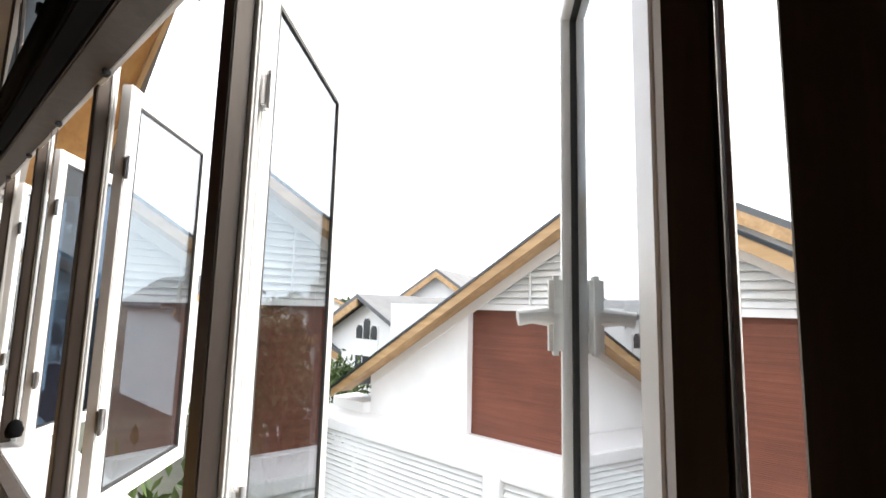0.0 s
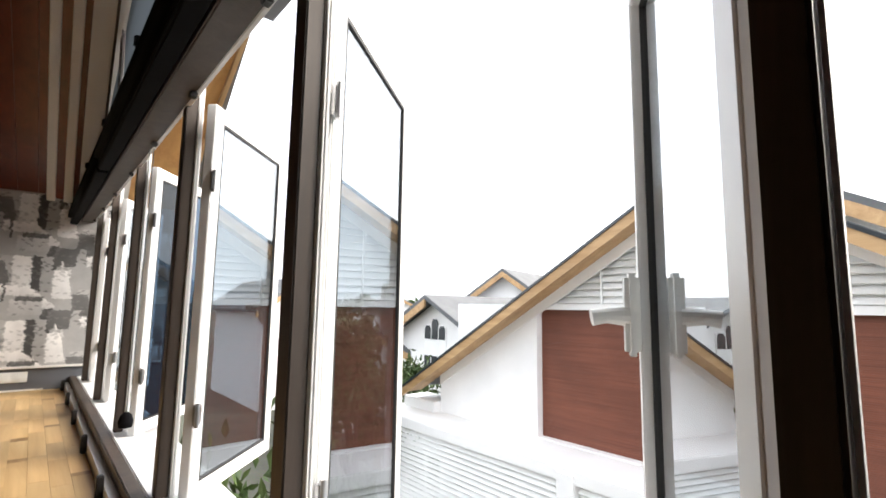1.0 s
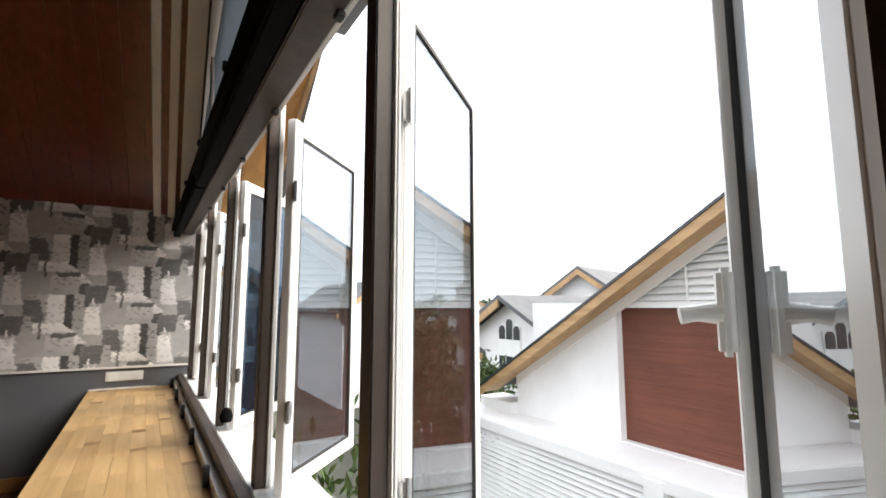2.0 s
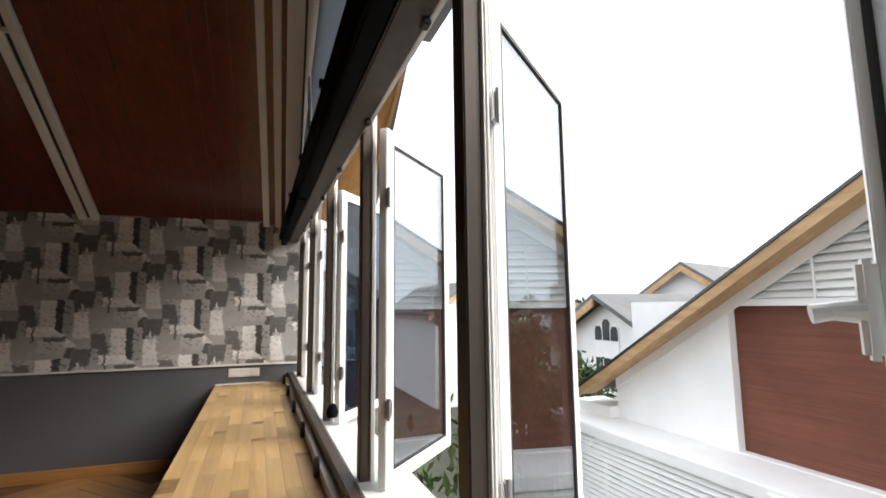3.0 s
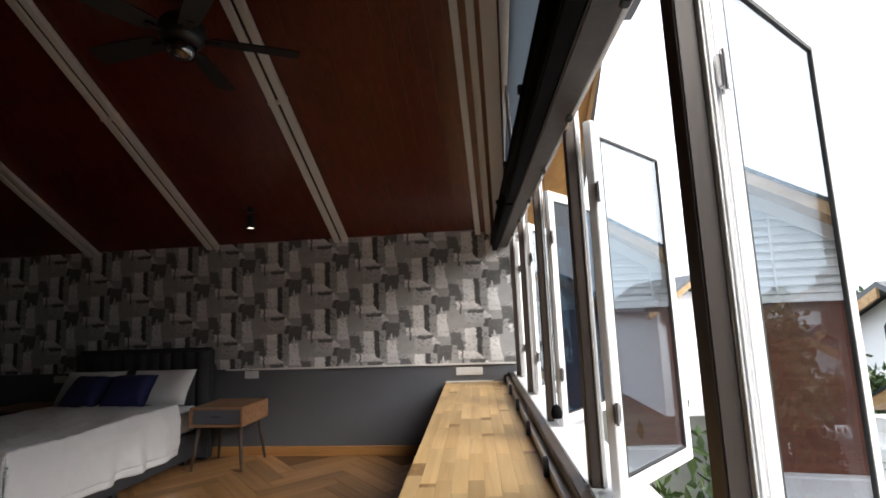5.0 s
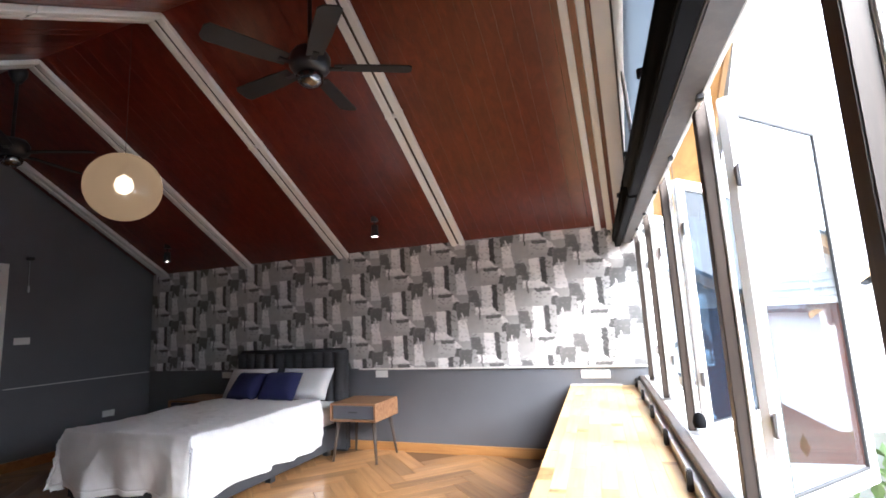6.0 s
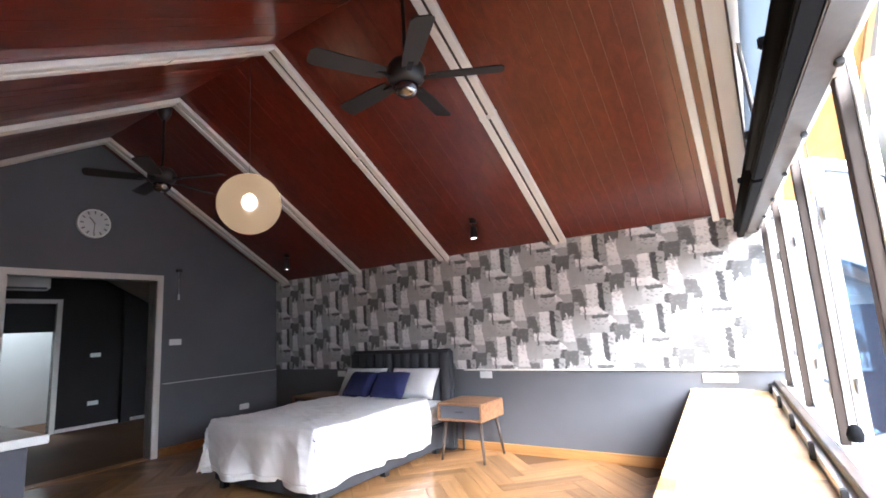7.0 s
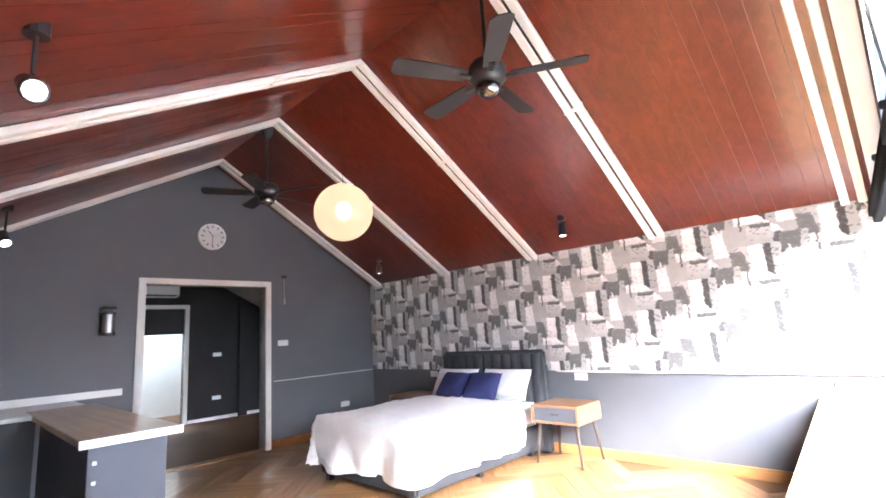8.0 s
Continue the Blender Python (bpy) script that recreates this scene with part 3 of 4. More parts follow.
for i in range(NX):
    for j in range(NY):
        four = ((i, j), (i + 1, j), (i + 1, j + 1), (i, j + 1))
        if i < 3 or i >= NX - 3 or j >= NY - 3:
            hem_bm.faces.new([hem_grid[k] for k in four])
        else:
            bm.faces.new([grid[k] for k in four])
bmesh.ops.delete(bm, geom=[v for v in bm.verts if not v.link_faces], context="VERTS")
cover = thing("bed_cover", "rumpled white cotton cover spread over the bed", "bed cover", ROOM @ pose(-3.73, 3.62, 0))
ob = part("sheet", bm, LINEN, cover, smooth=True)
sol = ob.modifiers.new("thickness", "SOLIDIFY")
sol.thickness = 0.012
ob = part("hem", hem_bm, LINEN, cover, "folded hem of the cover", smooth=True)
sol = ob.modifiers.new("thickness", "SOLIDIFY")
sol.thickness = 0.015


def pillow(x, y, z, w, h, tilt, material, label, turn=0):
    p = thing("pillow", label, "pillow", ROOM @ pose(-3.78 + x, 3.62 + y, z) @ pose(0, 0, 0, tilt, 0, turn), "pillows on the bed")
    bm = bmesh.new()
    n = 16
    g = {}
    for side in (1, -1):
        for i in range(n + 1):
            for j in range(n + 1):
                a, b = 2 * i / n - 1, 2 * j / n - 1
                e = max(0.0, (1 - a ** 4)) ** 0.5 * max(0.0, (1 - b ** 4)) ** 0.5
                pin = 1 - 0.06 * (1 - abs(a)) * abs(b) ** 3 - 0.0
                g[side, i, j] = bm.verts.new((a * w / 2 * (1 - 0.05 * (1 - b * b)), side * 0.085 * e + 0.006 * noise.noise((a * 2, b * 2, x)), h / 2 + b * h / 2 * pin))
        for i in range(n):
            for j in range(n):
                bm.faces.new((g[side, i, j], g[side, i + 1, j], g[side, i + 1, j + 1], g[side, i, j + 1]))
    bmesh.ops.remove_doubles(bm, verts=list(bm.verts), dist=0.004)
    part("cushion", bm, material, p, smooth=True)


pillow(-0.36, 0.74, 0.575, 0.66, 0.36, -30, LINEN, "white cotton pillow leaning on the headboard")
pillow(0.39, 0.74, 0.575, 0.66, 0.36, -30, LINEN, "white cotton pillow leaning on the headboard")
pillow(-0.27, 0.57, 0.585, 0.44, 0.34, -38, NAVY, "navy blue square cushion in front of the pillows", -9)
pillow(0.20, 0.57, 0.585, 0.44, 0.34, -38, NAVY, "navy blue square cushion in front of the pillows", 4)


def nightstand(x, y):
    s = thing("nightstand", "walnut bedside table with slate drawer on splayed dark legs", "bedside table", ROOM @ pose(x, y, 0), "tables beside the bed")
    part("top", B(-0.26, 0.26, -0.24, 0.24, 0.545, 0.565, w=0.004), WALNUT, s)
    part("bottom", B(-0.26, 0.26, -0.24, 0.24, 0.39, 0.41, w=0.004), WALNUT, s)
    for a, b in ((-0.26, -0.24), (0.24, 0.26)):
        part("side", B(a, b, -0.24, 0.24, 0.41, 0.545), WALNUT, s)
    part("back", B(-0.24, 0.24, 0.225, 0.24, 0.41, 0.545), WALNUT, s)
    d = part("drawer", B(-0.235, 0.235, -0.225, 0.2, 0.415, 0.54, w=0.004), SLATE, s, "slate grey drawer")
    part("pull", B(-0.05, 0.05, -0.235, -0.225, 0.475, 0.487, w=0.003), BLACK_METAL, d)
    for sx in (-1, 1):
        for sy in (-1, 1):
            bm = bmesh.new()
            tube(bm, (sx * 0.20, sy * 0.17, 0.39), (sx * 0.245, sy * 0.215, 0.0), 0.021, 0.012)
            part("leg", bm, BROWN_POST, s, smooth=True)


nightstand(-2.67, 4.49)
nightstand(-4.92, 4.49)


# ---- lamps and fans ----
def ceiling_fan(x, turn):
    z = 2.92
    f = thing("ceiling_fan", "dark five-blade ceiling fan hanging from the ridge", "ceiling fan", ROOM @ pose(x, RIDGE_Y, z) @ pose(0, 0, 0, 0, 0, turn), "fans along the ridge")
    bm = bmesh.new()
    tube(bm, (0, 0, 0.08), (0, 0, RIDGE + 0.05 - z), 0.014)
    part("rod", bm, BLACK_METAL, f)
    bm = bmesh.new()
    lathe(bm, [(0.03, RIDGE - z - 0.10), (0.065, RIDGE - z - 0.03), (0.07, RIDGE - z + 0.05)], 20)
    part("canopy", bm, BLACK_METAL, f, smooth=True)
    bm = bmesh.new()
    lathe(bm, [(0.03, 0.12), (0.10, 0.10), (0.125, 0.06), (0.125, 0.0), (0.10, -0.035), (0.07, -0.05)], 28)
    part("motor", bm, BLACK_METAL, f, smooth=True)
    bm = bmesh.new()
    lathe(bm, [(0.07, -0.05), (0.085, -0.065), (0.075, -0.10), (0.045, -0.125), (0.01, -0.13)], 24)
    part("cap", bm, CHROME, f, "polished metal cap", smooth=True)
    for k in range(5):
        m = pose(0, 0, 0.0, 0, 0, 72 * k)
        bm = bmesh.new()
        prism(bm, [(0.15, -0.05), (0.30, -0.062), (0.60, -0.068), (0.625, -0.04), (0.625, 0.04), (0.60, 0.068), (0.30, 0.062), (0.15, 0.05)], "z", -0.004, 0.004)
        bmesh.ops.transform(bm, matrix=m @ pose(0, 0, 0, 12, 0, 0), verts=list(bm.verts))
        blade = part("blade", bm, FAN_BLADE, f, "dark grey blade")
        bm = B(0.10, 0.20, -0.02, 0.02, -0.014, -0.004, w=0.003)
        bmesh.ops.transform(bm, matrix=m, verts=list(bm.verts))
        part("blade_arm", bm, BLACK_METAL, blade)


ceiling_fan(-1.70, 28)
ceiling_fan(-4.72, 30)

globe = thing("pendant_lamp", "large amber glass globe lamp, lit, hanging from the ridge", "pendant lamp", ROOM @ pose(-3.32, RIDGE_Y, 2.40))
bm = bmesh.new()
R = 0.245
lathe(bm, [(max(0.02, R * math.sin(a * math.pi / 20)), -R * math.cos(a * math.pi / 20)) for a in range(21)], 40)
m_globe, t_globe, b_globe = nodes_of("amber_glass")
t_globe.nodes.remove(b_globe)
tr = t_globe.nodes.new("ShaderNodeBsdfTransparent")
tr.inputs[0].default_value = (1.0, 0.88, 0.72, 1)
em = t_globe.nodes.new("ShaderNodeBsdfTranslucent")
em.inputs[0].default_value = (0.8, 0.62, 0.42, 1)
gl = t_globe.nodes.new("ShaderNodeBsdfGlossy")
gl.inputs["Roughness"].default_value = 0.08
ms1, ms2 = t_globe.nodes.new("ShaderNodeMixShader"), t_globe.nodes.new("ShaderNodeMixShader")
ms1.inputs[0].default_value, ms2.inputs[0].default_value = 0.42, 0.08
t_globe.links.new(tr.outputs[0], ms1.inputs[1]), t_globe.links.new(em.outputs[0], ms1.inputs[2])
t_globe.links.new(ms1.outputs[0], ms2.inputs[1]), t_globe.links.new(gl.outputs[0], ms2.inputs[2])
ge = t_globe.nodes.new("ShaderNodeEmission")
ge.inputs[0].default_value, ge.inputs[1].default_value = (1.0, 0.74, 0.48, 1), 0.0045
gs = t_globe.nodes.new("ShaderNodeAddShader")
t_globe.links.new(ms2.outputs[0], gs.inputs[0]), t_globe.links.new(ge.outputs[0], gs.inputs[1])
t_globe.links.new(gs.outputs[0], t_globe.nodes["Material Output"].inputs[0])
shade = part("globe", bm, m_globe, globe, "amber glass globe", smooth=True)
shade.visible_shadow = False
bm = bmesh.new()
lathe(bm, [(0.012, 0.09), (0.05, 0.06), (0.062, 0.01), (0.045, -0.035), (0.012, -0.055)], 20)
part("bulb", bm, BULB, globe, "lit bulb", smooth=True)
bm = bmesh.new()
tube(bm, (0, 0, 0.09), (0, 0, R), 0.02)
part("socket", bm, BLACK_METAL, globe)
bm = bmesh.new()
tube(bm, (0, 0, R), (0, 0, RIDGE + 0.04 - 2.40), 0.002, n=6)
part("cord", bm, BLACK_METAL, globe)
lamp = new("pendant_light", bpy.data.lights.new("pendant_light", "POINT"))
lamp.data.energy, lamp.data.color, lamp.data.shadow_soft_size = 0.02, (1.0, 0.8, 0.55), 0.2
lamp.matrix_basis = ROOM @ pose(-3.32, RIDGE_Y, 2.40 - 0.1)


def spot(x, y, z, aim=(0, 0, -1)):
    c = under(y) + 0.05
    s = thing("spot_lamp", "black cylinder spot lamp, lit, under the ceiling", "spot lamp", ROOM @ pose(x, y, z), "spots under the ceiling")
    a = Vector(aim).normalized()
    bm = bmesh.new()
    tube(bm, (0, 0, 0.05), (0, 0, c - z + 0.02), 0.008)
    part("stem", bm, BLACK_METAL, s)
    bm = bmesh.new()
    tube(bm, (0, 0, c - z - 0.03), (0, 0, c - z + 0.03), 0.04)
    part("base", bm, BLACK_METAL, s)
    bm = bmesh.new()
    tube(bm, a * -0.07, a * 0.045, 0.034, 0.042, 20)
    part("barrel", bm, BLACK_METAL, s, smooth=False)
    bm = bmesh.new()
    tube(bm, a * 0.044, a * 0.0475, 0.032, 0.032, 20)
    part("lens", bm, SPOT_FACE, s, "lit lens")
    bm = bmesh.new()
    turn = a.to_track_quat("Z", "Y").to_matrix().to_4x4()
    lathe(bm, [(0.033, 0.046), (0.035, 0.053), (0.042, 0.055), (0.044, 0.044), (0.043, 0.035)], 24)
    bmesh.ops.transform(bm, matrix=turn, verts=list(bm.verts))
    bmesh.ops.delete(bm, geom=[f for f in bm.faces if len(f.verts) > 4], context="FACES_ONLY")
    part("rim", bm, BLACK_METAL, s, smooth=True)


spot(-2.42, 4.36, 2.29)
spot(-5.39, 4.34, 2.29)
spot(-2.02, 0.17, 2.24, (0.93, 0.14, -0.6))
spot(-5.03, 0.31, 2.28, (0.6, 0.14, -0.8))

# ---- things on the walls ----
clock = thing("wall_clock", "round pale wall clock on the grey gable wall", "clock", ROOM @ pose(DOOR_X, 2.31, 2.72))
bm = bmesh.new()
tube(bm, (0, 0, 0), (0.03, 0, 0), 0.17, 0.165, 40)
part("case", bm, PLASTIC, clock, "white clock case")
bm = bmesh.new()
tube(bm, (0.03, 0, 0), (0.033, 0, 0), 0.15, 0.15, 40)
face = part("dial", bm, CLOCK_FACE, clock, "pale grey dial")
for k in range(12):
    a = k * math.tau / 12
    bm = B(0.033, 0.035, -0.008, 0.008, -0.018, 0.018)
    bmesh.ops.transform(bm, matrix=Matrix.Translation((0, 0.125 * math.sin(a), 0.125 * math.cos(a))) @ Matrix.Rotation(-a, 4, "X"), verts=list(bm.verts))
    part("hour_bar", bm, CLOCK_MARK, face)
for length, a, w in ((0.085, 5.6, 0.007), (0.12, 3.2, 0.005)):
    bm = B(0.036, 0.038, -w, w, -0.01, length)
    bmesh.ops.transform(bm, matrix=Matrix.Rotation(-a, 4, "X"), verts=list(bm.verts))
    part("pointer", bm, CLOCK_MARK, clock)

sconce = thing("wall_lantern", "black and steel cylinder wall lantern by the doorway", "wall lamp", ROOM @ pose(DOOR_X, 1.24, 1.53))
part("backplate", B(0, 0.02, -0.06, 0.06, 0.0, 0.30, w=0.005), BLACK_METAL, sconce)
bm = bmesh.new()
lathe(bm, [(0.055, 0.03), (0.055, 0.22)], 20, (0.10, 0, 0))
part("shade", bm, STEEL, sconce, "polished steel cylinder", smooth=False)
for z0, z1 in ((0.0, 0.03), (0.22, 0.245), (0.275, 0.30)):
    bm = bmesh.new()
    lathe(bm, [(0.072, z0), (0.072, z1)], 20, (0.10, 0, 0))
    part("ring", bm, BLACK_METAL, sconce)


def plate(name, label, m, w, h, gangs):
    s = thing(name, label, "wall plate", m)
    part("plate", B(-w / 2, w / 2, -0.010, 0, -h / 2, h / 2, w=0.003), PLASTIC, s)
    for k in range(gangs):
        c = (k + 0.5) * w / gangs - w / 2
        part("rocker", B(c - w / gangs * 0.28, c + w / gangs * 0.28, -0.014, -0.010, -h * 0.3, h * 0.3, w=0.001), PLASTIC, s)


plate("light_switch", "white double light switch on the grey wall", ROOM @ pose(DOOR_X, 3.27, 1.34, 0, 0, 90), 0.15, 0.075, 2)
plate("wall_socket", "white double wall socket under the wallpaper", ROOM @ pose(-2.62, WALL_Y, 0.79), 0.15, 0.075, 2)
plate("socket_row", "white row of wall sockets over the bench", ROOM @ pose(-0.37, WALL_Y, 0.775), 0.26, 0.075, 3)
plate("wall_socket", "white wall socket low on the grey wall", ROOM @ pose(DOOR_X, 4.25, 0.40, 0, 0, 90), 0.15, 0.075, 2)
plate("light_switch", "white light switch on the grey wall", ROOM @ pose(DOOR_X, 0.35, 1.05, 0, 0, 90), 0.08, 0.08, 1)
plate("wall_socket", "white wall socket beside the bed", ROOM @ pose(-4.83, WALL_Y, 0.79), 0.15, 0.075, 2)

hook = thing("wall_hook", "small dark wall hook with a pale hanging cord", "wall hook", ROOM @ pose(DOOR_X, 3.28, 2.24))
part("bracket", B(0.0, 0.05, -0.03, 0.03, -0.015, 0.02, w=0.004), BLACK_METAL, hook)
bm = bmesh.new()
tube(bm, (0.02, 0.0, -0.02), (0.012, 0.01, -0.36), 0.003, n=6)
tube(bm, (0.012, 0.01, -0.30), (0.012, 0.01, -0.37), 0.012, n=8)
part("cord", bm, STEEL, hook, "pale hanging cord")
setting("wall_rail", B(DOOR_X + 0.001, DOOR_X + 0.012, D1 + 0.12, WALL_Y - 0.02, 0.842, 0.849), WHITE_TRIM, "thin pale rail along the grey door wall", ROOM, "trim")
setting("threshold", B(DOOR_X - 0.155, DOOR_X - 0.0, D0, D1, -0.02, 0.008, w=0.003), SKIRT, "wooden threshold in the doorway", ROOM)

# ---- kitchen counter and its peninsula ----
counter = thing("kitchen_counter", "black cabinet run with pale worktop along the gable wall", "kitchen counter", ROOM @ pose(DOOR_X, 0, 0))
part("cabinet", B(0.02, 1.12, -0.6, 0.60, 0.08, 0.87, w=0.004), BLACK_METAL, counter, "black cabinet body")
part("plinth", B(0.02, 1.06, -0.6, 0.55, 0.0, 0.08), BLACK, counter)
part("worktop", B(0.0, 1.16, -0.6, 1.00, 0.87, 0.90, w=0.004), PLASTIC, counter, "white worktop")
part("upstand", B(0.0, 0.02, -0.6, 1.42, 0.90, 0.97, w=0.004), PLASTIC, counter, "white upstand")
pen = thing("peninsula", "slate-blue peninsula with wooden top and white edge", "kitchen counter", ROOM @ pose(DOOR_X, 0, 0))
part("body", B(1.17, 2.93, 0.62, 1.00, 0.0, 0.86, w=0.004), SLATE, pen, "slate-blue panels")
part("top", B(0.7, 2.99, 0.57, 1.06, 0.862, 0.903, w=0.004), COUNTER_WOOD, pen, "light wooden top")
part("edge", B(2.99, 3.005, 0.565, 1.065, 0.86, 0.904, w=0.003), PLASTIC, pen, "white edge strip")
for z in (0.66, 0.76):
    part("socket", B(2.93, 2.937, 0.64, 0.66, z, z + 0.02, w=0.002), STEEL, pen, "small steel socket")

# ---- hall beyond the doorway ----
HX = -9.7
setting("hall_floor", B(HX - 3.0, DOOR_X - 0.10, -0.5, 6.0, -0.25, 0.003), SUBFLOOR, "dark hall floor", ROOM, "floor")
bm = bmesh.new()
I0, I1 = 2.50, 3.16
for a in ((-0.5, I0, -0.004, 2.9), (I1, 6.0, -0.004, 2.9), (I0, I1, 2.08, 2.9)):
    box(bm, HX - 0.12, HX, a[0], a[1], a[2], a[3])
hall_wall = setting("hall_wall", bm, HALL_WALL, "hall wall with a lit doorway, colour darkened for shade", ROOM, "wall")
setting("hall_wall_2", B(HX, DOOR_X - 0.16, 5.3, 5.45, -0.004, 2.9), HALL_WALL, "hall wall, colour darkened for shade", ROOM, "wall")
setting("hall_wall_3", B(HX, DOOR_X - 0.16, -0.5, -0.35, -0.004, 2.9), HALL_WALL, "hall wall, colour darkened for shade", ROOM, "wall")
setting("hall_ceiling", B(HX - 3.0, DOOR_X - 0.16, -0.5, 6.0, 2.9, 3.0), HALL_WALL, "hall ceiling, colour darkened for shade", ROOM, "ceiling")
part("skirting", B(HX, HX + 0.015, I1 + 0.08, 5.3, 0.0, 0.06), WHITE_TRIM, hall_wall, "white skirting")
part("pilaster", B(HX + 0.001, HX + 0.10, 4.15, 4.30, 0.004, 2.88, w=0.004), HALL_WALL, hall_wall)
bm = bmesh.new()
prism(bm, [(3.05, 2.88), (5.28, 1.70), (5.28, 2.88)], "x", HX + 0.12, DOOR_X - 0.5)
setting("hall_soffit", bm, HALL_SOFFIT, "sloping taupe soffit in the hall", ROOM, "ceiling")
inner = tagged(thing("door_frame", "white frame of the lit inner doorway", "door frame", ROOM @ pose(HX, 0, 0)), kind="structure")
for y0, y1 in ((I0 - 0.07, I0), (I1, I1 + 0.07)):
    part("jamb", B(-0.12, 0.02, y0, y1, 0, 2.08), WHITE_TRIM, inner)
part("head", B(-0.12, 0.021, I0 - 0.07, I1 + 0.07, 2.08, 2.15), WHITE_TRIM, inner)
part("transom", B(-0.1, -0.06, I0, I1, 1.62, 2.08), BLACK_METAL, inner, "dark panel over the passage")
setting("inner_wall", B(HX - 1.7, HX - 1.6, 0.5, 5.5, -0.004, 2.9), STUCCO, "white wall of the lit inner room", ROOM, "wall")
for k, y in enumerate((0.5, 5.3)):
    setting("inner_wall_%d" % (k + 2), B(HX - 1.6, HX - 0.12, y, y + 0.1, -0.004, 2.9), STUCCO, "white side wall of the inner room", ROOM, "wall")
inner_lamp = new("inner_room_light", bpy.data.lights.new("inner_room_light", "AREA"))
inner_lamp.data.energy, inner_lamp.data.size, inner_lamp.data.color = 1.8, 0.8, (0.95, 1.0, 0.95)
inner_lamp.matrix_basis = ROOM @ pose(HX - 0.85, 2.8, 2.85)
plate("light_switch", "white light switch on the hall wall", ROOM @ pose(HX, 3.75, 1.2, 0, 0, 90), 0.16, 0.07, 2)
plate("wall_socket", "white socket on the hall wall", ROOM @ pose(HX, 3.75, 0.4, 0, 0, 90), 0.16, 0.07, 2)

unit = thing("air_conditioner", "pale wall air conditioner over the inner doorway", "air conditioner", ROOM @ pose(HX, 2.62, 2.28))
part("case", B(0.0, 0.19, -0.38, 0.38, 0.0, 0.24, w=0.03), WHITE_TRIM, unit)
part("flap", B(0.12, 0.194, -0.33, 0.33, 0.012, 0.05, w=0.006), GREY_WALL, unit, "grey air flap")

# ---- outside: own roof's overhang ----
eaves = tagged(thing("roof_overhang", "roof overhang outside the windows with orange board soffit", "roof", pose(0, 0, 0)), kind="structure")
bm = bmesh.new()
prism(bm, [(5.1, 1.93), (2.2, 3.72), (2.2, 3.78), (5.1, 1.99)], "x", FX + 0.125, 0.93)
part("soffit", bm, SOFFIT, eaves, "orange soffit boards")
bm = bmesh.new()
prism(bm, [(5.1, 1.88), (2.2, 3.67), (2.2, 3.86), (5.1, 2.08)], "x", 0.93, 0.96)
part("barge_board", bm, BARGE, eaves, "tan barge board")
own_roof = tagged(thing("own_roof", "grey tiled roof over the bedroom", "roof", ROOM), kind="structure")
for y_end in (WALL_Y + 0.35, BACK_Y - 0.35):
    bm = bmesh.new()
    prism(bm, [(RIDGE_Y, RIDGE + 0.13), (y_end, under(y_end) + 0.13), (y_end, under(y_end) + 0.22), (RIDGE_Y, RIDGE + 0.22)], "x", DOOR_X - 0.3, 0.80)
    part("slope", bm, ROOF, own_roof)

GROUND = -5.2
bm = bmesh.new()
n = 24
for i in range(n + 1):
    for j in range(n + 1):
        bm.verts.new((-600 + 1200 * i / n + 500, -600 + 1200 * j / n, GROUND))
bm.verts.ensure_lookup_table()
for i in range(n):
    for j in range(n):
        bm.faces.new([bm.verts[k] for k in (i * (n + 1) + j, (i + 1) * (n + 1) + j, (i + 1) * (n + 1) + j + 1, i * (n + 1) + j + 1)])
setting("ground", bm, GRASS, "garden ground between the houses")
setting("yard", B(2.0, 6.0, -8, 20, GROUND, GROUND + 0.03), CONCRETE, "pale paved yard between the houses", None, "pavement")

# ---- house across: gable with bamboo blind ----
GX, GR, GZ, GS = 7.1, 2.67, 3.03, 0.585       # wall plane, ridge y, ridge height, roof slope
house = thing("house", "white gabled house across with tan barge boards and blind", "house", pose(GX, 0, 0))
HY0, HY1 = -2.5, 8.3
BY0, BY1, BZ0, BZ1 = 0.45, 5.62, -0.95, 1.31     # blind opening


def gable(y):
    return GZ - GS * abs(y - GR)


bm = bmesh.new()
for o in ([(BY1, GROUND), (HY1, GROUND), (HY1, gable(HY1)), (BY1, gable(BY1))],
          [(HY0, GROUND), (BY0, GROUND), (BY0, gable(BY0)), (HY0, gable(HY0))],
          [(BY0, GROUND), (BY1, GROUND), (BY1, BZ0), (BY0, BZ0)],
          [(BY0, BZ1), (BY1, BZ1), (BY1, BZ1 + 0.10), (BY0, BZ1 + 0.10)]):
    bm = bmesh.new()
    prism(bm, o, "x", 0, 0.25)
    part("wall", bm, STUCCO, house)
part("inner_wall", B(0.5, 0.6, HY0, HY1, GROUND, 1.4), STUCCO, house)
for s, y1 in ((1, 9.0), (-1, -4.0)):
    bm = bmesh.new()
    prism(bm, [(GR, GZ + 0.16), (y1, gable(y1) + 0.16), (y1, gable(y1) + 0.24), (GR, GZ + 0.24)], "x", -0.55, 5.5)
    part("roof", bm, ROOF, house, "grey tiled roof")
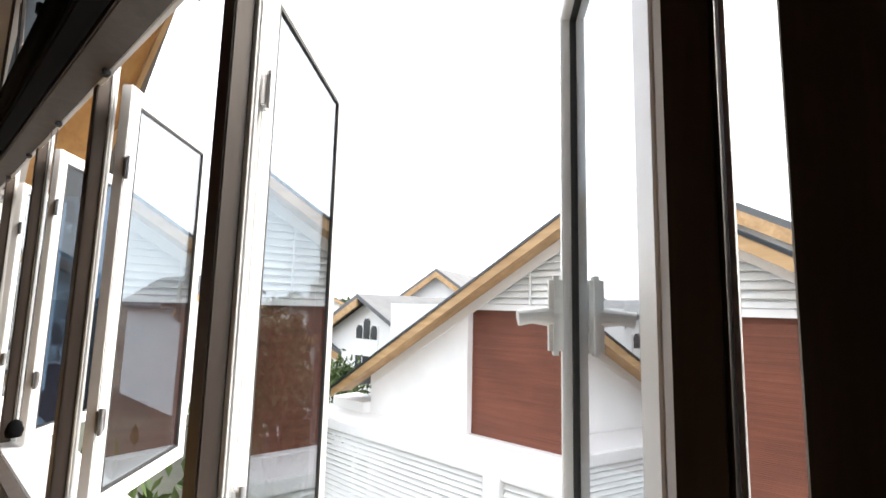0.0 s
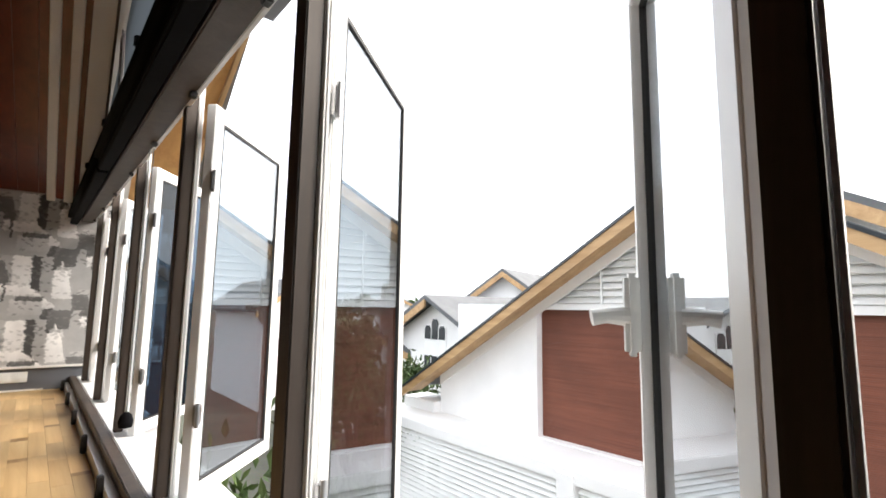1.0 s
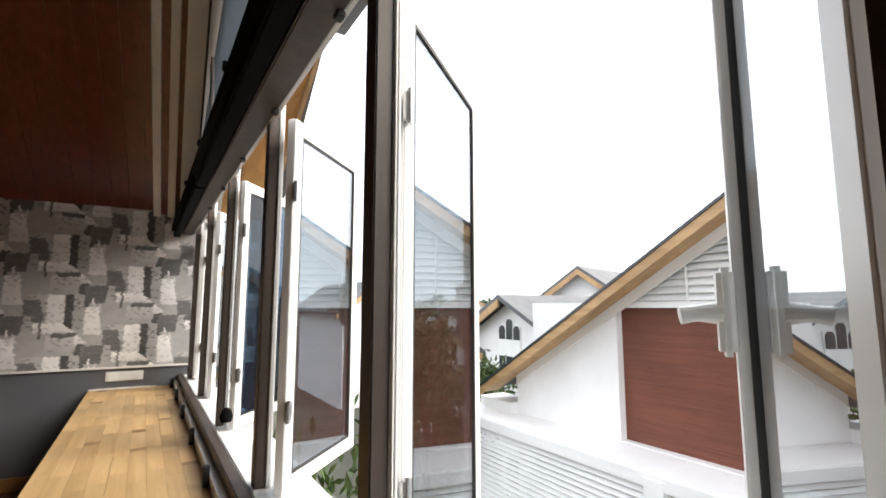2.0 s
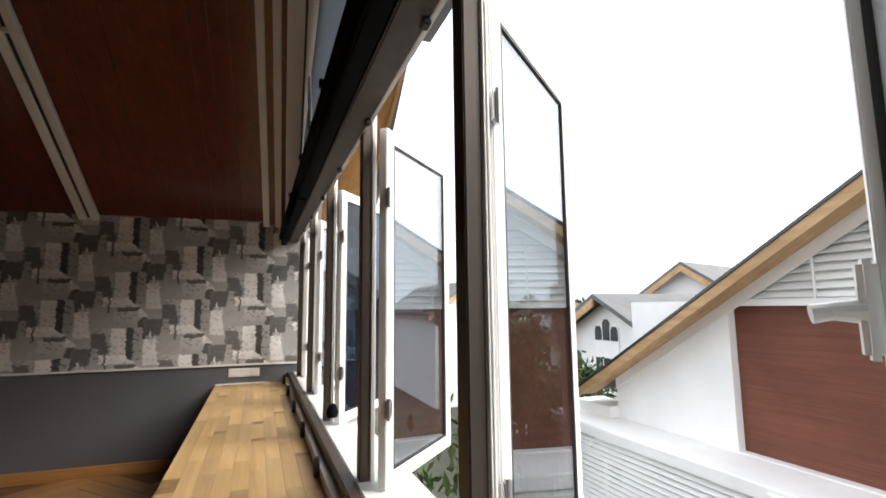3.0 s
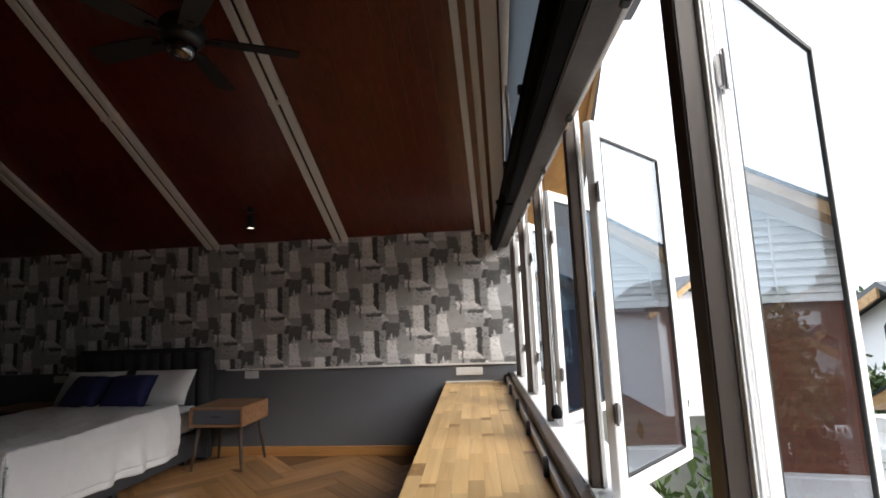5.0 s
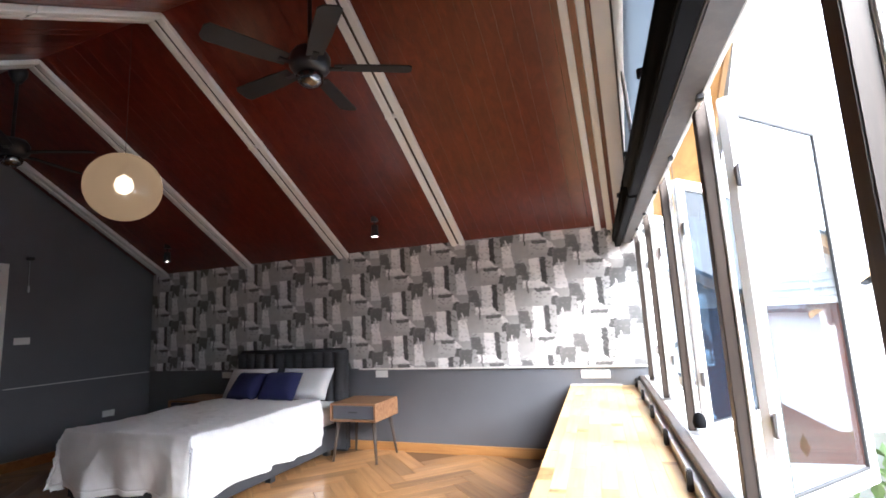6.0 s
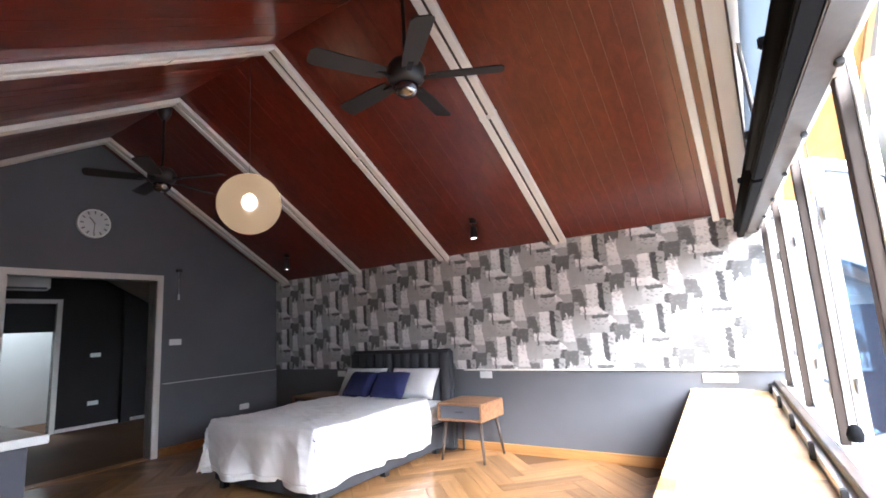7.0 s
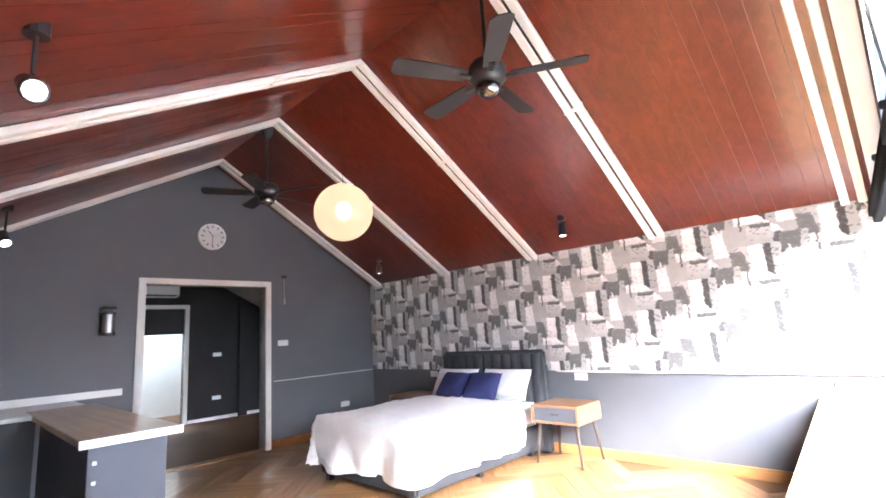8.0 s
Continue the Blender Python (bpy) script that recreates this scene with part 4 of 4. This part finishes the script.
for s, y1 in ((1, 9.0), (-1, -4.0)):
    bm = bmesh.new()
    prism(bm, [(GR, GZ + 0.0), (y1, gable(y1) + 0.0), (y1, gable(y1) + 0.17), (GR, GZ + 0.17)], "x", -0.56, -0.52)
    part("barge_board", bm, BARGE, house, "tan barge board")
    bm = bmesh.new()
    prism(bm, [(GR, GZ + 0.175), (y1, gable(y1) + 0.175), (y1, gable(y1) + 0.225), (GR, GZ + 0.225)], "x", -0.58, -0.5)
    part("verge", bm, DARK_GAP, house, "dark tile verge")
    bm = bmesh.new()
    prism(bm, [(GR, GZ + 0.08), (y1, gable(y1) + 0.08), (y1, gable(y1) + 0.12), (GR, GZ + 0.12)], "x", -0.52, 0.0)
    part("soffit", bm, BARGE, house, "tan boarded soffit")
# louvred vent in the gable, cut to the roof line
vent = part("vent", B(0.10, 0.14, BY0, BY1, BZ1 + 0.1, BZ1 + 0.12), LOUVRE, house, "white louvred gable vent")
z = BZ1 + 0.12
while z < GZ - 0.3:
    half = (GZ - 0.10 - z) / GS
    y0, y1 = max(BY0 + 0.02, GR - half), min(BY1 - 0.02, GR + half)
    bm = bmesh.new()
    prism(bm, [(0.02, z + 0.0), (0.035, z - 0.01), (0.15, z + 0.105), (0.135, z + 0.115)], "y", y0, y1)
    part("louvre", bm, LOUVRE, vent)
    z += 0.118
bm = bmesh.new()
prism(bm, [(BY0, BZ1 + 0.1), (5.4, BZ1 + 0.1), (5.4, gable(5.4) - 0.02), (GR, GZ - 0.02), (BY0, gable(BY0) - 0.02)], "x", 0.17, 0.2)
part("vent_back", bm, STUCCO, vent)
for y in (1.6, 3.3, 4.3):
    part("vent_stile", B(0.005, 0.03, y - 0.015, y + 0.015, BZ1 + 0.1, gable(y) - 0.1), LOUVRE, vent)
for y1 in (HY1, HY0):
    bm = bmesh.new()
    prism(bm, [(GR, GZ - 0.12), (y1, gable(y1) - 0.12), (y1, gable(y1) + 0.078), (GR, GZ + 0.078)], "x", -0.03, -0.002)
    part("vent_trim", bm, STUCCO, vent)
# bamboo blind: thin slats
blind_2 = part("bamboo_blind", B(0.16, 0.17, BY0, BY1, BZ0, BZ1), BAMBOO, house, "red-brown bamboo blind")
for k in range(90):
    zz = BZ0 + 0.012 + k * (BZ1 - BZ0 - 0.02) / 90
    part("slat", B(0.145, 0.16, BY0 + 0.01, BY1 - 0.005, zz, zz + 0.0215), BAMBOO, blind_2)
# ledge, louvred balustrade and post
LX = -0.95
part("ledge", B(LX, 0.0, -2.5, 9.6, BZ0 - 0.24, BZ0 - 0.02, w=0.02), STUCCO, house, "white ledge under the blind")
bal = part("balustrade", B(LX + 0.12, LX + 0.16, -2.5, 9.5, BZ0 - 2.3, BZ0 - 2.24), LOUVRE, house, "white louvred balustrade")
for k in range(19):
    zz = BZ0 - 0.34 - k * 0.098
    bm = bmesh.new()
    prism(bm, [(LX + 0.05, zz), (LX + 0.065, zz - 0.012), (LX + 0.13, zz + 0.04), (LX + 0.115, zz + 0.052)], "y", 4.55, 9.5)
    part("louvre", bm, LOUVRE, bal)
    bm = bmesh.new()
    prism(bm, [(LX + 0.05, zz), (LX + 0.065, zz - 0.012), (LX + 0.13, zz + 0.04), (LX + 0.115, zz + 0.052)], "y", -2.5, 4.2)
    part("louvre", bm, LOUVRE, bal)
for y in (0.9, 2.7, 5.6, 6.7, 7.8, 8.9):
    part("stile", B(LX + 0.13, LX + 0.17, y - 0.02, y + 0.02, BZ0 - 2.3, BZ0 - 0.24), LOUVRE, bal)
part("pillar", B(LX - 0.03, LX + 0.25, 4.22, 4.52, GROUND, BZ0 - 0.1, w=0.01), STUCCO, house, "white pillar")
part("side_ledge", B(-0.2, 0.5, 8.3, 9.4, -1.05, -0.75, w=0.01), STUCCO, house)


# ---- houses further off ----
def far_house(x, y, turn, w, depth, wall_h, ridge_h, label, window=True, barges=(1, -1)):
    h = thing("house", label, "house", pose(x, y, GROUND, 0, 0, turn), "houses of the estate")
    bm = bmesh.new()
    prism(bm, [(-w / 2, 0), (w / 2, 0), (w / 2, wall_h), (0, ridge_h), (-w / 2, wall_h)], "y", 0, depth)
    part("wall", bm, STUCCO, h)
    k = (ridge_h - wall_h) / (w / 2)
    for s in (1, -1):
        bm = bmesh.new()
        e = s * (w / 2 + 0.7)
        ze = wall_h - 0.7 * k
        prism(bm, [(0, ridge_h + 0.1), (e, ze + 0.1), (e, ze + 0.3), (0, ridge_h + 0.3)], "y", -0.7, depth + 0.7)
        part("roof", bm, ROOF, h, "grey tiled roof")
    for s in barges:
        e = s * (w / 2 + 0.7)
        ze = wall_h - 0.7 * k
        bm = bmesh.new()
        prism(bm, [(0, ridge_h - 0.25), (e, ze - 0.25), (e, ze + 0.1), (0, ridge_h + 0.1)], "y", -0.72, -0.62)
        part("barge_board", bm, BARGE, h, "tan barge board")
    if window:
        win = part("window", B(-0.75, 0.75, -0.05, 0.0, wall_h - 1.6, wall_h + 0.75), LOUVRE, h, "white arched window")
        for c in (-0.5, 0.0, 0.5):
            top_z = wall_h + 0.6 + (0.45 if c == 0 else 0.15)
            bm = bmesh.new()
            prism(bm, [(c - 0.2, wall_h + 0.15), (c + 0.2, wall_h + 0.15), (c + 0.2, top_z - 0.15), (c + 0.1, top_z), (c - 0.1, top_z), (c - 0.2, top_z - 0.15)], "y", -0.09, -0.05)
            part("pane", bm, DARK_GAP, win, "dark pane")
            part("pane", B(c - 0.2, c + 0.2, -0.09, -0.05, wall_h - 1.5, wall_h - 0.6), DARK_GAP, win, "dark pane")
    else:
        bm = bmesh.new()
        tube(bm, (0, -0.06, wall_h + 1.2), (0, 0.0, wall_h + 1.2), 0.35, 0.35, 18)
        part("vent", bm, DARK_GAP, h, "round dark vent")
    return h


far_house(14.1, 16.9, -90, 7.2, 14, 4.9, 6.75, "white gabled house further off with arched window", barges=(-1,))
far_house(22.6, 20.2, -72, 9.0, 12, 5.6, 8.65, "white gabled house further off with round vent", False)
far_house(14.2, 2.5, -90, 9.0, 10, 6.6, 9.15, "white gabled house close behind the neighbour", False)
far_house(13.6, 21.0, -60, 7.0, 9, 3.4, 5.2, "low house with grey roof beside the garden", False)
far_house(13.2, 30.0, 0, 4.4, 10, 6.4, 8.0, "white house of the row with grey roof beyond the trees", False)
far_house(40, 58, -30, 12, 16, 5.2, 8.0, "distant house of the estate", False)
far_house(26, 66, -20, 12, 16, 4.2, 6.8, "distant house of the estate", False)


# ---- trees ----
def tree(x, y, height, spread, seed, label, leaves=1500, size=0.16):
    rnd = random.Random(seed)
    t = thing("tree", label, "tree", pose(x, y, GROUND))
    bm = bmesh.new()
    tube(bm, (0, 0, 0), (0.1, 0.05, height * 0.55), 0.14, 0.08, 8)
    tips = []
    for k in range(9):
        a = k * 2.4 + rnd.random()
        r = spread * rnd.uniform(0.35, 0.75)
        z0 = height * rnd.uniform(0.35, 0.55)
        tip = (r * math.cos(a), r * math.sin(a), height * rnd.uniform(0.55, 0.95))
        tube(bm, (0.06, 0.03, z0), tip, 0.05, 0.012, 6)
        tips.append(tip)
    part("trunk", bm, BARK, t)
    verts, faces = [], []
    for k in range(leaves):
        c = Vector(rnd.choice(tips)) + Vector((rnd.gauss(0, spread * 0.17), rnd.gauss(0, spread * 0.17), rnd.gauss(0, height * 0.075)))
        q = Euler((rnd.uniform(0, 6.3), rnd.uniform(0, 6.3), rnd.uniform(0, 6.3))).to_matrix()
        s = size * rnd.uniform(0.6, 1.3)
        i = len(verts)
        for p in ((-s, 0, 0), (-0.2 * s, 0.4 * s, 0.08 * s), (s, 0, 0), (-0.2 * s, -0.4 * s, 0.08 * s)):
            verts.append(tuple(c + q @ Vector(p)))
        faces += [(i, i + 1, i + 2), (i, i + 2, i + 3)]
    me = bpy.data.meshes.new("crown")
    me.from_pydata(verts, [], faces)
    me.materials.append(LEAF)
    ob = new("crown", me)
    ob.parent = t


tree(1.75, 4.3, 4.9, 0.9, 3, "slim green tree below the windows", 4500, 0.085)
tree(13.2, 11.2, 6.2, 1.0, 7, "green treetop behind the neighbour's roof", 2500, 0.16)
tree(5.5, 9.3, 5.95, 0.8, 5, "leafy tree in the garden between the houses", 7000, 0.09)
tree(10.5, 14.5, 4.3, 1.5, 9, "green garden tree beside the neighbour's house", 2500, 0.14)
for k in range(9):
    tree(60 + 9 * k, 120 - 6 * k, 6.5 + (k * 5 % 3), 6.0, 20 + k, "distant green tree on the skyline", 700, 1.0)

# ---- bench staves ----
rnd = random.Random(5)
ROWS_B, GAPB = 9, 0.0004
sw = (BX1 - BX0) / ROWS_B
for r in range(ROWS_B):
    y = -1.0 - rnd.uniform(0, 0.5)
    while y < 4.78:
        # now and then a short dark block with a knot between the staves
        short = rnd.random() < 0.17
        length = rnd.uniform(0.035, 0.075) if short else rnd.uniform(0.22, 0.5)
        y0, y1 = max(-1.0, y), min(4.79, y + length)
        if y1 - y0 > 0.02:
            bm = bmesh.new()
            box(bm, -sw / 2 + GAPB, sw / 2 - GAPB, -(y1 - y0) / 2 + GAPB, (y1 - y0) / 2 - GAPB, -0.006, 0.0)
            part("stave", bm, BENCH_KNOT if short else BENCH, bench, m=pose(BX0 + (r + 0.5) * sw, (y0 + y1) / 2, BZ))
        y += length

# ---- herringbone planks ----
PW, PN = 0.15, 5
plank = B(-PW * PN / 2 + 0.0015, PW * PN / 2 - 0.0015, -PW / 2 + 0.0015, PW / 2 - 0.0015, -0.012, 0.0, w=0.0015, seg=1)
plank_mesh = mesh("plank", plank, FLOOR)
floor_ob = bpy.data.objects["floor"]
rest_v, rest_f = [], []
count = 0
for a in range(-60, 60):
    for b in range(-14, 14):
        for flat in (True, False):
            ox, oy = a + b * PN, a - b * PN
            if flat:
                cx, cy, turn = (ox + PN / 2) * PW, (oy + 0.5) * PW, 0
            else:
                cx, cy, turn = (ox + PN + 0.5) * PW, (oy + 1 - PN / 2) * PW, 90
            m = pose(-3, 2, 0) @ pose(0, 0, 0, 0, 0, 45) @ pose(cx, cy, 0, 0, 0, turn)
            px, py = m.translation.x, m.translation.y
            if not (DOOR_X - 0.12 < px < 0.2 and BACK_Y + 0.1 < py < WALL_Y - 0.05):
                continue
            if py > 1.3 and px < -0.1 and count < 300:
                ob = new("plank", plank_mesh)
                ob.parent = floor_ob
                ob.matrix_basis = m
                count += 1
            else:
                i = len(rest_v)
                for x, y in ((-1, -1), (1, -1), (1, 1), (-1, 1)):
                    for z in (-0.012, 0.0):
                        rest_v.append(tuple(m @ Vector((x * (PW * PN / 2 - 0.0015), y * (PW / 2 - 0.0015), z))))
                rest_f += [(i + 1, i + 3, i + 5, i + 7)] + [(i + 2 * k, i + (2 * k + 2) % 8, i + (2 * k + 3) % 8, i + 2 * k + 1) for k in range(4)]
me = bpy.data.meshes.new("further_planks")
me.from_pydata(rest_v, [], rest_f)
me.materials.append(FLOOR)
ob = new("further_planks", me)
ob.parent = floor_ob
tagged(ob, "oak planks further from the windows", kind="stuff")
